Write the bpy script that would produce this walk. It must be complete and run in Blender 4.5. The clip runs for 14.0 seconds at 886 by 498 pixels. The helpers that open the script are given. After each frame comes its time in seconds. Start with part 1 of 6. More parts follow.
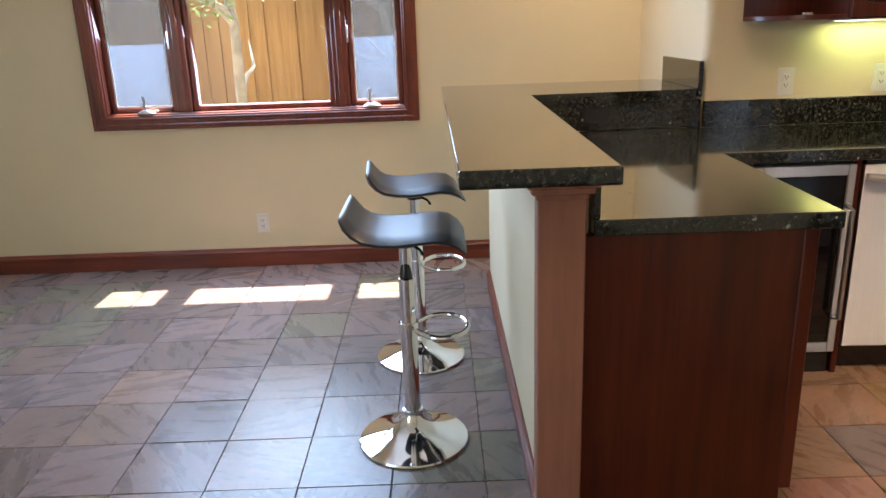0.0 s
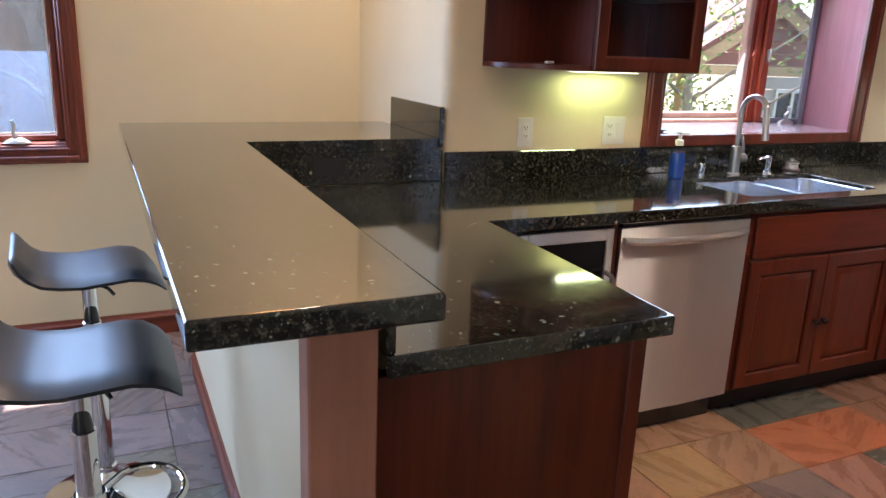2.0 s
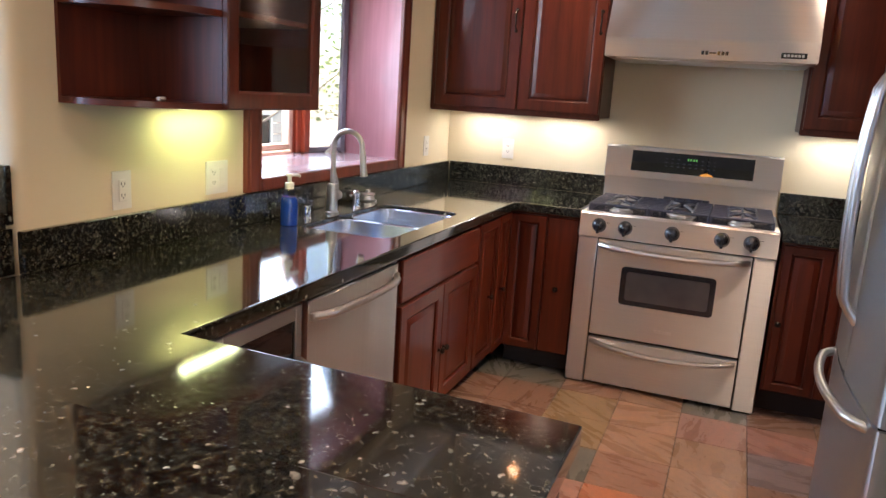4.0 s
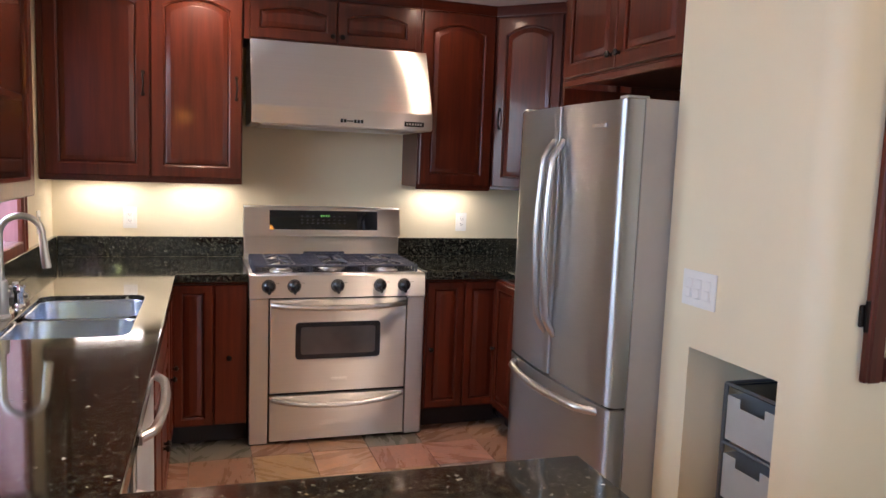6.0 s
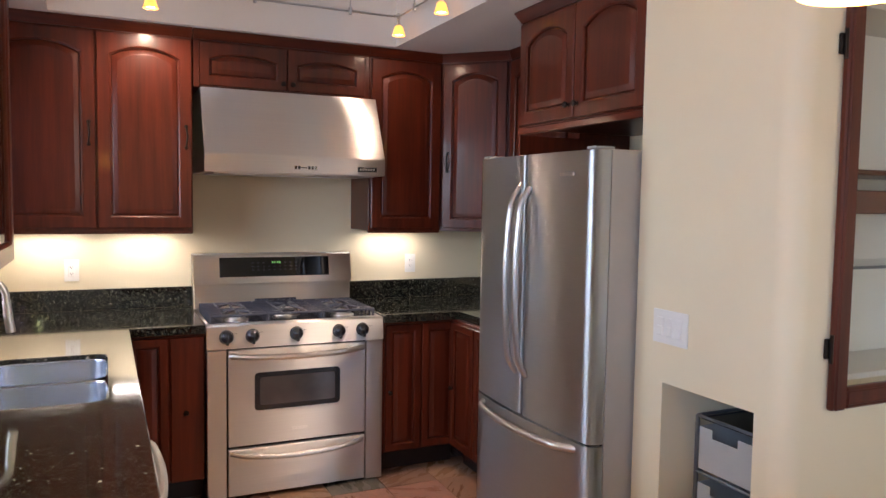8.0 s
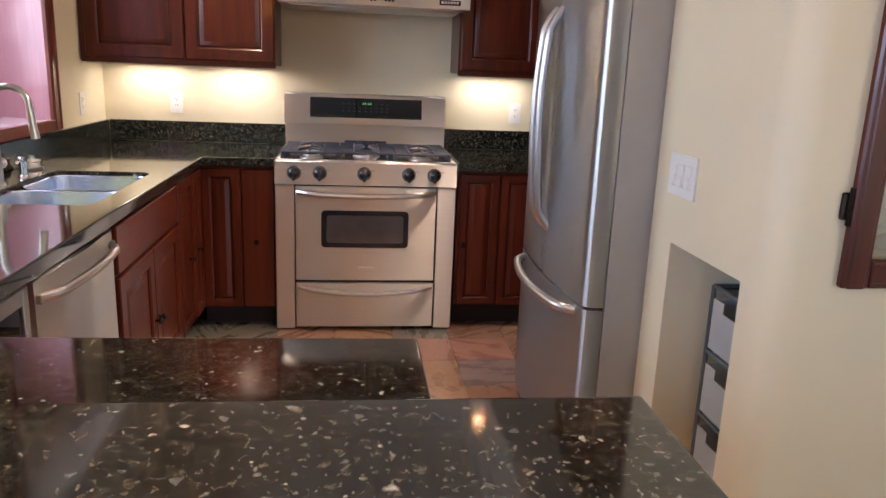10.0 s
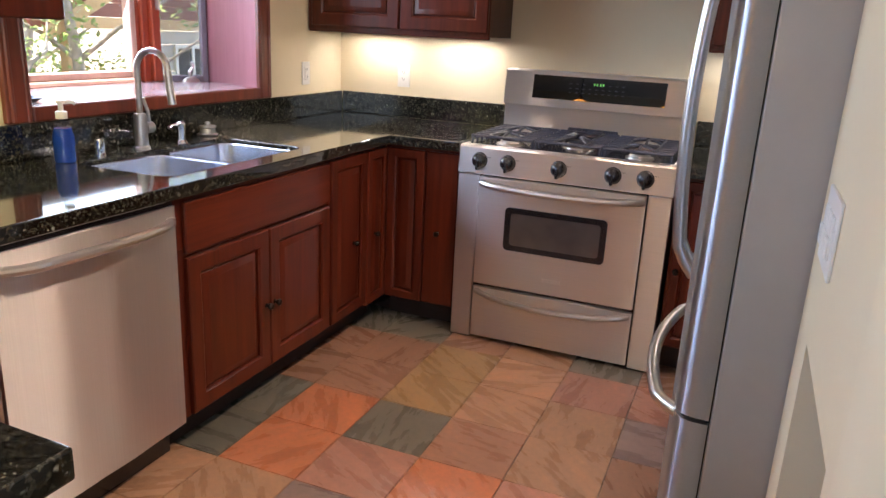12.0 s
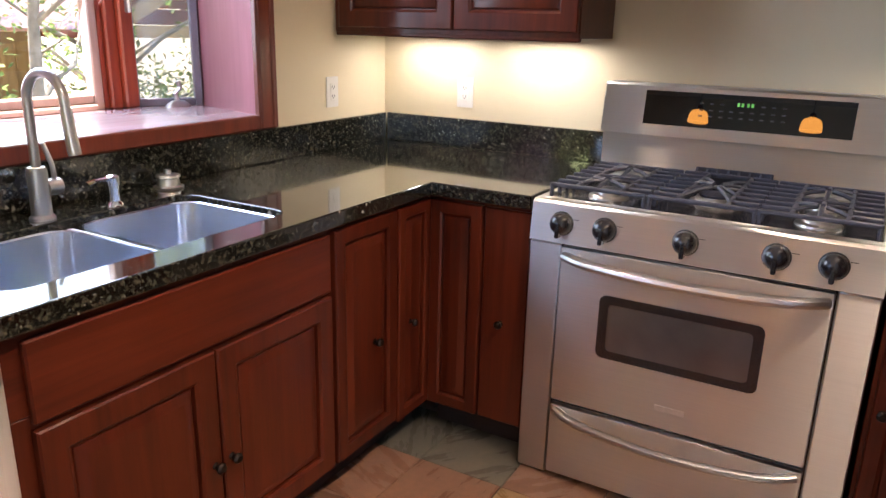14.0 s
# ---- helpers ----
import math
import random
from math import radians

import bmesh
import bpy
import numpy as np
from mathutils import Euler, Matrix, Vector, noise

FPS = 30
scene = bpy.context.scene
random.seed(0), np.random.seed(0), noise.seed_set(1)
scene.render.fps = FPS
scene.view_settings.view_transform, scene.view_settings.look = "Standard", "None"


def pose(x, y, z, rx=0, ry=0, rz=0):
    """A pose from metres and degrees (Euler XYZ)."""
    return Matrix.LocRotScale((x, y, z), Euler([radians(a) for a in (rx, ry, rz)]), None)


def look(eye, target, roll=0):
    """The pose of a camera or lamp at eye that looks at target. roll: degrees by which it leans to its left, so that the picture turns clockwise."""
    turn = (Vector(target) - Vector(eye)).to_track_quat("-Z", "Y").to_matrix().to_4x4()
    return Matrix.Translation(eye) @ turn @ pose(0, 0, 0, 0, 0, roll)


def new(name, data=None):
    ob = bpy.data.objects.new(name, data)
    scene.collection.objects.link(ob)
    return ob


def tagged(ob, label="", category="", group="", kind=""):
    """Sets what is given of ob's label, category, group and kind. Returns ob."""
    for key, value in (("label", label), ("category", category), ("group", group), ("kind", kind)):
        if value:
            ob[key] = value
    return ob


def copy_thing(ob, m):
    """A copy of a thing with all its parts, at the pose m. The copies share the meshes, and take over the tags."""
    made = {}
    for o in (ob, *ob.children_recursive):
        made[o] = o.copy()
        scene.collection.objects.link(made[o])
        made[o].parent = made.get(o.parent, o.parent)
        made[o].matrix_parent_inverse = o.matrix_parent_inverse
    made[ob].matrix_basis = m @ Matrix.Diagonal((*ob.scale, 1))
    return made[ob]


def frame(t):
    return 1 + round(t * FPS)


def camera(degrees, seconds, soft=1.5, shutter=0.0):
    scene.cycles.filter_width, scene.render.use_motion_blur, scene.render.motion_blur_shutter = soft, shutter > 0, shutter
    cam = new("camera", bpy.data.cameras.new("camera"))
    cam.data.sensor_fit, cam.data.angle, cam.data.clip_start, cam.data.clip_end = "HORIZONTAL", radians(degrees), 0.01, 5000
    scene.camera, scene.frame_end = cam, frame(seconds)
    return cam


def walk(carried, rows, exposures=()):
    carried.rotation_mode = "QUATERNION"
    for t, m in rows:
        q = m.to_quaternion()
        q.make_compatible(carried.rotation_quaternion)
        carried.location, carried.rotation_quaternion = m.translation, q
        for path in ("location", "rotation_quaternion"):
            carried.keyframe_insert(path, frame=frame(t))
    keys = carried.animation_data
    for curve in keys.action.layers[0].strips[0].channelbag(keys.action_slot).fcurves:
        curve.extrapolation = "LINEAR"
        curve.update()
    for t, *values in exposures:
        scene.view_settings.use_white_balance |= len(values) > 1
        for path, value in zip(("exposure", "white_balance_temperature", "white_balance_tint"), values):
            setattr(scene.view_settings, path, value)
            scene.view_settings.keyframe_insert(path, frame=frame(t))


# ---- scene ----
cam = camera(61.9, 14.0)
PATH = [
    (0, (0.273, 0.478, 1.398), (0.277, 2.392, 0.815), -2.0),
    (0.5, (0.307, 0.765, 1.405), (0.128, 2.684, 0.871), -2.3),
    (1, (0.28, 0.949, 1.422), (0.147, 2.876, 0.902), -1.2),
    (1.5, (0.222, 1.066, 1.438), (0.634, 2.948, 0.902), 0.6),
    (2, (0.241, 1.161, 1.435), (1.055, 2.909, 0.904), 2.3),
    (2.5, (0.249, 1.273, 1.422), (1.346, 2.882, 0.966), 1.8),
    (3, (0.286, 1.581, 1.447), (1.611, 3.023, 1.041), 1.9),
    (3.5, (0.206, 1.844, 1.44), (1.819, 2.952, 1.025), 4.8),
    (4, (0.102, 2.079, 1.456), (1.927, 2.783, 1.041), 3.6),
    (4.2, (0.111, 2.185, 1.441), (1.983, 2.748, 1.017), 2.4),
    (4.7, (0.03, 2.4, 1.445), (1.94, 2.72, 1.06), 2.2),
    (5.1, (-0.075, 2.58, 1.458), (1.86, 2.65, 1.12), 2.1),
    (5.6, (-0.095, 2.85, 1.478), (1.84, 2.49, 1.20), 2.1),
    (5.95, (-0.045, 2.985, 1.492), (1.85, 2.40, 1.26), 2.1),
    (6.3, (0.109, 3.021, 1.516), (1.973, 2.322, 1.329), 2.1),
    (6.5, (0.086, 3.095, 1.537), (1.929, 2.339, 1.365), 1.7),
    (7, (0.021, 3.19, 1.584), (1.834, 2.354, 1.462), 0.9),
    (7.5, (0.021, 3.241, 1.578), (1.82, 2.373, 1.471), 1.0),
    (8, (0.022, 3.232, 1.553), (1.836, 2.4, 1.422), 0.9),
    (8.5, (0.033, 3.118, 1.508), (1.88, 2.381, 1.298), 1.7),
    (8.7, (0.058, 3.025, 1.458), (1.911, 2.33, 1.17), 2.5),
    (8.95, (-0.045, 2.985, 1.435), (1.81, 2.30, 1.11), 2.4),
    (9.3, (-0.10, 2.80, 1.418), (1.80, 2.22, 1.02), 2.3),
    (9.7, (-0.06, 2.56, 1.405), (1.88, 2.16, 0.95), 2.1),
    (10.2, (0.10, 2.27, 1.395), (2.06, 2.12, 0.89), 2.0),
    (10.8, (0.321, 1.986, 1.387), (2.243, 2.121, 0.85), 1.9),
    (11, (0.35, 1.913, 1.377), (2.256, 2.161, 0.826), 5.2),
    (11.5, (0.505, 1.741, 1.402), (2.352, 2.247, 0.825), 5.0),
    (12, (0.757, 1.607, 1.391), (2.538, 2.318, 0.823), 2.9),
    (12.5, (0.923, 1.656, 1.396), (2.67, 2.445, 0.826), 0.6),
    (13, (1.15, 1.756, 1.421), (2.877, 2.59, 0.856), -2.0),
    (13.5, (1.515, 1.818, 1.415), (3.229, 2.69, 0.866), -2.2),
    (14, (1.825, 1.932, 1.392), (3.487, 2.885, 0.817), 1.4),
]
walk(cam, [(t, look(eye, target, roll)) for t, eye, target, roll in PATH], [(0.0, 2.46, 6900, 13), (0.5, 2.4, 6900, 13), (1.0, 2.14, 5300, 8), (1.5, 2.22, 5350, 8), (2.0, 2.42, 6250, 18), (2.5, 2.5, 6600, 17), (3.5, 2.66, 6700, 18), (8.5, 2.62, 6950, 22), (14.0, 2.72, 6700, 20)])


# ---- light and exposure ----
world = bpy.data.worlds.new("sky")
scene.world = world
world.use_nodes = True
wn, wl = world.node_tree.nodes, world.node_tree.links
sky = wn.new("ShaderNodeTexSky")
sky.sky_type, sky.sun_disc = "NISHITA", False
sky.sun_elevation, sky.sun_rotation = radians(67), radians(0)
wl.new(sky.outputs[0], wn["Background"].inputs[0])
wn["Background"].inputs[1].default_value = 0.15


def lamp(name, kind, m, energy, color, **extra):
    data = bpy.data.lights.new(name, kind)
    data.energy, data.color = energy, color
    for key, value in extra.items():
        setattr(data, key, value)
    ob = new(name, data)
    ob.matrix_world = m
    return ob


lamp("sun", "SUN", look((0, 4, 10), (0, 4 - 10 / 2.45, 0)), 5.0, (1.0, 0.95, 0.87), angle=radians(0.5))
LAMPS = 0.235
WARM = (1.0, 0.80, 0.61)
SOFT = (1.0, 0.98, 0.94)
DAY = (0.62, 0.80, 1.0)
BLUE = (0.42, 0.64, 1.0)
# daylight in the window openings
lamp("window_light", "AREA", look((-0.8, 4.83, 1.65), (-0.8, 2.5, 0.9)), 21, BLUE, shape="RECTANGLE", size=1.7, size_y=1.5)
# fill lamp at the added far window, which stands out of view
lamp("window_light", "AREA", look((-3.38, -0.9, 1.35), (0.0, 2.6, 0.9)), 2.2, DAY, shape="RECTANGLE", size=2.2, size_y=1.9)

lamp("window_light", "AREA", look((3.13, 4.24, 1.68), (3.0, 2.4, 0.9)), 4.0, (0.60, 0.78, 1.0), shape="RECTANGLE", size=0.85, size_y=1.0)


# ---- materials ----
def material(name, rough=0.5, metal=0.0, spec=0.5, coat=0.0):
    m = bpy.data.materials.new(name)
    m.use_nodes = True
    b = m.node_tree.nodes["Principled BSDF"]
    b.inputs["Roughness"].default_value, b.inputs["Metallic"].default_value = rough, metal
    b.inputs["Specular IOR Level"].default_value = spec
    b.inputs["Coat Weight"].default_value, b.inputs["Coat Roughness"].default_value = coat, 0.08
    return m, m.node_tree.nodes, m.node_tree.links, b


def ramp(n, stops):
    r = n.new("ShaderNodeValToRGB")
    el = r.color_ramp.elements
    while len(el) < len(stops):
        el.new(0.5)
    for e, (p, c) in zip(el, stops):
        e.position, e.color = p, (*c, 1)
    return r


def coords(n, l, scale, which="Object"):
    tc, mp = n.new("ShaderNodeTexCoord"), n.new("ShaderNodeMapping")
    mp.inputs["Scale"].default_value = scale
    l.new(tc.outputs[which], mp.inputs[0])
    return mp.outputs[0]


def noise_tex(n, l, vec, scale, detail=4, rough=0.55):
    t = n.new("ShaderNodeTexNoise")
    t.inputs["Scale"].default_value, t.inputs["Detail"].default_value, t.inputs["Roughness"].default_value = scale, detail, rough
    if vec is not None:
        l.new(vec, t.inputs["Vector"])
    return t.outputs[0]


def bump(n, l, b, height, strength, dist=0.002):
    bp = n.new("ShaderNodeBump")
    bp.inputs["Strength"].default_value, bp.inputs["Distance"].default_value = strength, dist
    l.new(height, bp.inputs["Height"])
    l.new(bp.outputs[0], b.inputs["Normal"])


def simple(name, color, rough=0.5, metal=0.0, spec=0.5, coat=0.0, vary=0.12, scale=6.0, grain=0.0, bumpy=0.1):
    m, n, l, b = material(name, rough, metal, spec, coat)
    v = coords(n, l, (1, 1, 1))
    f = noise_tex(n, l, v, scale, 6)
    r = ramp(n, [(0.3, [c * (1 - vary) for c in color]), (0.7, [min(1, c * (1 + vary)) for c in color])])
    l.new(f, r.inputs[0])
    l.new(r.outputs[0], b.inputs["Base Color"])
    if bumpy:
        bump(n, l, b, noise_tex(n, l, v, grain or scale * 30, 3), bumpy, 0.001)
    return m


def wood(name, dark, light, axis=2, rough=0.35, coat=0.3, per_object=0.25, density=1.0, spec=0.5):
    m, n, l, b = material(name, rough, spec=spec, coat=coat)
    s = [26 * density] * 3
    s[axis] = 1.6
    v = coords(n, l, s)
    info = n.new("ShaderNodeObjectInfo")
    add = n.new("ShaderNodeVectorMath")
    mul = n.new("ShaderNodeMath")
    mul.operation, mul.inputs[1].default_value = "MULTIPLY", 60.0
    l.new(info.outputs["Random"], mul.inputs[0])
    l.new(v, add.inputs[0])
    l.new(mul.outputs[0], add.inputs[1])
    f = noise_tex(n, l, add.outputs[0], 1.0, 7, 0.62)
    r = ramp(n, [(0.28, dark), (0.72, light)])
    l.new(f, r.inputs[0])
    broad = noise_tex(n, l, coords(n, l, (2.0, 2.0, 1.2)), 1.3, 3)
    mix = n.new("ShaderNodeMixRGB")
    mix.blend_type = "MULTIPLY"
    r2 = ramp(n, [(0.3, (0.74, 0.7, 0.68)), (0.7, (1.15, 1.12, 1.1))])
    l.new(broad, r2.inputs[0])
    mix.inputs[0].default_value = 0.8
    l.new(r.outputs[0], mix.inputs[1])
    l.new(r2.outputs[0], mix.inputs[2])
    hsv = n.new("ShaderNodeHueSaturation")
    mr = n.new("ShaderNodeMapRange")
    mr.inputs["To Min"].default_value, mr.inputs["To Max"].default_value = 1 - per_object, 1 + per_object
    l.new(info.outputs["Random"], mr.inputs[0])
    l.new(mr.outputs[0], hsv.inputs["Value"])
    l.new(mix.outputs[0], hsv.inputs["Color"])
    l.new(hsv.outputs[0], b.inputs["Base Color"])
    bump(n, l, b, f, 0.06, 0.0006)
    return m


CHERRY = wood("cherry_wood", (0.052, 0.0088, 0.0038), (0.128, 0.0225, 0.0085), rough=0.32, coat=0.20, per_object=0.12, spec=0.32)
CHERRY_H = wood("cherry_wood_crosswise", (0.052, 0.0088, 0.0038), (0.128, 0.0225, 0.0085), axis=0, rough=0.32, coat=0.20, per_object=0.12, spec=0.32)
TRIM = wood("cherry_trim", (0.13, 0.022, 0.010), (0.27, 0.055, 0.022), axis=0, rough=0.38, coat=0.2, per_object=0.1)
TRIM_V = wood("cherry_trim_upright", (0.11, 0.020, 0.010), (0.24, 0.050, 0.022), axis=2, rough=0.38, coat=0.2, per_object=0.1)
POST = wood("post_wood", (0.33, 0.14, 0.085), (0.45, 0.20, 0.13), axis=2, rough=0.5, coat=0.05, per_object=0.05)
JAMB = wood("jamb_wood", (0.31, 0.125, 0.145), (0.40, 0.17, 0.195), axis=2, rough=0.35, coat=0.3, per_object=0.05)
# sill colour is lifted towards white to carry the sunlight on it
SUNNY_SILL = wood("sunny_sill_wood", (0.46, 0.33, 0.34), (0.58, 0.44, 0.46), axis=0, rough=0.22, coat=0.4, per_object=0.05)
FENCE = wood("fence_wood", (0.24, 0.125, 0.045), (0.42, 0.24, 0.095), axis=2, rough=0.8, coat=0.0, per_object=0.18)
WALL = simple("wall_paint", (0.77, 0.665, 0.455), 0.72, vary=0.035, scale=1.6, grain=140, bumpy=0.22)
CEIL = simple("ceiling_paint", (0.82, 0.77, 0.68), 0.8, vary=0.03, scale=1.2, grain=150, bumpy=0.2)
WHITE = simple("white_plastic", (0.78, 0.76, 0.70), 0.35, vary=0.03, bumpy=0.0)
DARKSLOT = simple("dark_slot", (0.03, 0.03, 0.03), 0.6, bumpy=0.0)
BLACK = simple("black_enamel", (0.012, 0.012, 0.014), 0.25, coat=0.4, vary=0.2, bumpy=0.0)
IRON = simple("cast_iron", (0.050, 0.056, 0.080), 0.36, vary=0.25, scale=30, bumpy=0.35)
BRONZE = simple("dark_bronze", (0.025, 0.018, 0.014), 0.35, metal=0.8, vary=0.3, bumpy=0.1)
RUBBER = simple("seat_leatherette", (0.022, 0.024, 0.028), 0.36, vary=0.2, scale=8, grain=220, bumpy=0.25)
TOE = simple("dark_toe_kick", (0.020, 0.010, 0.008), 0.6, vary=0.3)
GROUT = simple("grout", (0.12, 0.10, 0.085), 0.9, vary=0.25, scale=8, bumpy=0.5)
CHROME = simple("chrome", (0.80, 0.80, 0.80), 0.05, metal=1.0, vary=0.03, bumpy=0.0)
NICKEL = simple("brushed_nickel", (0.62, 0.60, 0.57), 0.30, metal=1.0, vary=0.05, bumpy=0.05)
GREYWIRE = simple("grey_wire", (0.16, 0.17, 0.18), 0.4, metal=0.6, vary=0.1, bumpy=0.0)
BIN = simple("translucent_bin", (0.42, 0.43, 0.41), 0.4, vary=0.06, bumpy=0.0)
SCREENDARK = simple("display_glass", (0.006, 0.006, 0.007), 0.015, coat=0.0, vary=0.1, bumpy=0.0)
KEYGREY = simple("key_grey", (0.06, 0.06, 0.065), 0.5, bumpy=0.0)
OVENGLASS = simple("oven_glass", (0.10, 0.085, 0.075), 0.07, coat=0.6, vary=0.3, scale=3, bumpy=0.0)
SAP = simple("bark", (0.34, 0.30, 0.26), 0.9, vary=0.35, scale=12, bumpy=0.6)
SOIL = simple("garden_soil", (0.26, 0.21, 0.15), 0.95, vary=0.4, scale=3, bumpy=0.8)
TARP = simple("turquoise_cloth", (0.05, 0.42, 0.36), 0.7, bumpy=0.1)
SIDING = simple("house_stucco", (0.55, 0.50, 0.42), 0.9, vary=0.1, bumpy=0.4)


def steel(name, color, rough, axis):
    m, n, l, b = material(name, rough, 1.0)
    s = [260.0] * 3
    s[axis] = 1.5
    f = noise_tex(n, l, coords(n, l, s), 1.0, 2, 0.5)
    r = ramp(n, [(0.3, [c * 0.95 for c in color]), (0.7, color)])
    l.new(f, r.inputs[0])
    l.new(r.outputs[0], b.inputs["Base Color"])
    b.inputs["Anisotropic"].default_value = 0.98
    tan = n.new("ShaderNodeTangent")
    tan.direction_type, tan.axis = "RADIAL", "Z"
    l.new(tan.outputs[0], b.inputs["Tangent"])
    b.inputs["Anisotropic Rotation"].default_value = 0.25
    return m


STEEL = steel("brushed_steel", (0.74, 0.72, 0.69), 0.36, 0)
BOWLSTEEL = steel("satin_bowl_steel", (0.72, 0.80, 0.92), 0.24, 0)
STEEL_V = steel("brushed_steel_upright", (0.80, 0.78, 0.75), 0.43, 2)
FRIDGE = steel("fridge_steel", (0.50, 0.53, 0.56), 0.36, 0)
FRIDGESIDE = simple("fridge_side", (0.42, 0.39, 0.345), 0.48, metal=0.25, vary=0.06, grain=300, bumpy=0.1)


def granite():
    m, n, l, b = material("black_granite", 0.05, coat=0.6)
    v = coords(n, l, (1, 1, 1), "Object")
    wob = n.new("ShaderNodeTexNoise")
    wob.inputs["Scale"].default_value, wob.inputs["Detail"].default_value = 90, 3
    l.new(v, wob.inputs["Vector"])
    warp = n.new("ShaderNodeVectorMath")
    warp.operation, warp.inputs[1].default_value, = "MULTIPLY", (0.016, 0.016, 0.016)
    l.new(wob.outputs["Color"], warp.inputs[0])
    add = n.new("ShaderNodeVectorMath")
    l.new(v, add.inputs[0])
    l.new(warp.outputs[0], add.inputs[1])
    cloud = ramp(n, [(0.41, (0.0025, 0.0030, 0.0026)), (0.505, (0.013, 0.0135, 0.0100)), (0.59, (0.046, 0.044, 0.031)), (0.71, (0.125, 0.116, 0.080))])
    l.new(noise_tex(n, l, add.outputs[0], 85, 7, 0.70), cloud.inputs[0])
    last = cloud.outputs[0]
    for scale, share, reach, bright in ((58, 0.965, 0.40, 0.50), (120, 0.95, 0.46, 0.42), (230, 0.93, 0.52, 0.26)):
        vo = n.new("ShaderNodeTexVoronoi")
        vo.inputs["Scale"].default_value = scale
        l.new(add.outputs[0], vo.inputs["Vector"])
        sep = n.new("ShaderNodeSeparateColor")
        l.new(vo.outputs["Color"], sep.inputs[0])
        pick = n.new("ShaderNodeMath")
        pick.operation, pick.inputs[1].default_value = "GREATER_THAN", share
        l.new(sep.outputs[0], pick.inputs[0])
        near_ = ramp(n, [(reach * 0.35, (1, 1, 1)), (reach, (0, 0, 0))])
        l.new(vo.outputs["Distance"], near_.inputs[0])
        mul = n.new("ShaderNodeMath")
        mul.operation = "MULTIPLY"
        l.new(pick.outputs[0], mul.inputs[0])
        l.new(near_.outputs[0], mul.inputs[1])
        tone = ramp(n, [(0.0, (0.06, 0.075, 0.065)), (0.6, (bright * 0.4, bright * 0.4, bright * 0.33)), (1.0, (bright, bright * 0.97, bright * 0.82))])
        l.new(sep.outputs[1], tone.inputs[0])
        mix = n.new("ShaderNodeMixRGB")
        l.new(mul.outputs[0], mix.inputs[0])
        l.new(last, mix.inputs[1])
        l.new(tone.outputs[0], mix.inputs[2])
        last = mix.outputs[0]
    l.new(last, b.inputs["Base Color"])
    mr = n.new("ShaderNodeMapRange")
    mr.inputs["To Min"].default_value, mr.inputs["To Max"].default_value = 0.03, 0.10
    l.new(noise_tex(n, l, v, 5, 4), mr.inputs[0])
    l.new(mr.outputs[0], b.inputs["Roughness"])
    return m


GRANITE = granite()


def slate(name, base):
    m, n, l, b = material(name, 0.36, spec=0.5)
    info = n.new("ShaderNodeObjectInfo")
    pal = ramp(n, [(0.0, [c * 0.86 for c in base]), (0.5, base), (1.0, (base[0] * 1.12, base[1] * 1.06, base[2] * 1.04))])
    l.new(info.outputs["Random"], pal.inputs[0])
    tc = n.new("ShaderNodeTexCoord")
    rot = n.new("ShaderNodeVectorRotate")
    rot.rotation_type = "Z_AXIS"
    ang = n.new("ShaderNodeMath")
    ang.operation, ang.inputs[1].default_value = "MULTIPLY", 37.0
    l.new(info.outputs["Random"], ang.inputs[0])
    l.new(ang.outputs[0], rot.inputs["Angle"])
    off = n.new("ShaderNodeVectorMath")
    l.new(tc.outputs["Object"], rot.inputs["Vector"])
    off.operation = "ADD"
    l.new(rot.outputs[0], off.inputs[0])
    big = n.new("ShaderNodeMath")
    big.operation, big.inputs[1].default_value = "MULTIPLY", 91.0
    l.new(info.outputs["Random"], big.inputs[0])
    l.new(big.outputs[0], off.inputs[1])
    st = n.new("ShaderNodeMapping")
    st.inputs["Scale"].default_value = (1.6, 7.0, 1.0)
    l.new(off.outputs[0], st.inputs[0])
    veins = noise_tex(n, l, st.outputs[0], 2.2, 7, 0.6)
    r = ramp(n, [(0.3, (0.62, 0.64, 0.68)), (0.52, (1, 1, 1)), (0.7, (1.35, 1.22, 1.1))])
    l.new(veins, r.inputs[0])
    mix = n.new("ShaderNodeMixRGB")
    mix.blend_type, mix.inputs[0].default_value = "MULTIPLY", 0.58
    l.new(pal.outputs[0], mix.inputs[1])
    l.new(r.outputs[0], mix.inputs[2])
    speck = noise_tex(n, l, off.outputs[0], 45, 5)
    r2 = ramp(n, [(0.35, (0.8, 0.8, 0.8)), (0.7, (1.12, 1.1, 1.08))])
    l.new(speck, r2.inputs[0])
    mix2 = n.new("ShaderNodeMixRGB")
    mix2.blend_type, mix2.inputs[0].default_value = "MULTIPLY", 0.7
    l.new(mix.outputs[0], mix2.inputs[1])
    l.new(r2.outputs[0], mix2.inputs[2])
    l.new(mix2.outputs[0], b.inputs["Base Color"])
    mr = n.new("ShaderNodeMapRange")
    mr.inputs["To Min"].default_value, mr.inputs["To Max"].default_value = 0.20, 0.36
    l.new(veins, mr.inputs[0])
    l.new(mr.outputs[0], b.inputs["Roughness"])
    bump(n, l, b, noise_tex(n, l, st.outputs[0], 3.0, 8, 0.65), 0.35, 0.002)
    return m


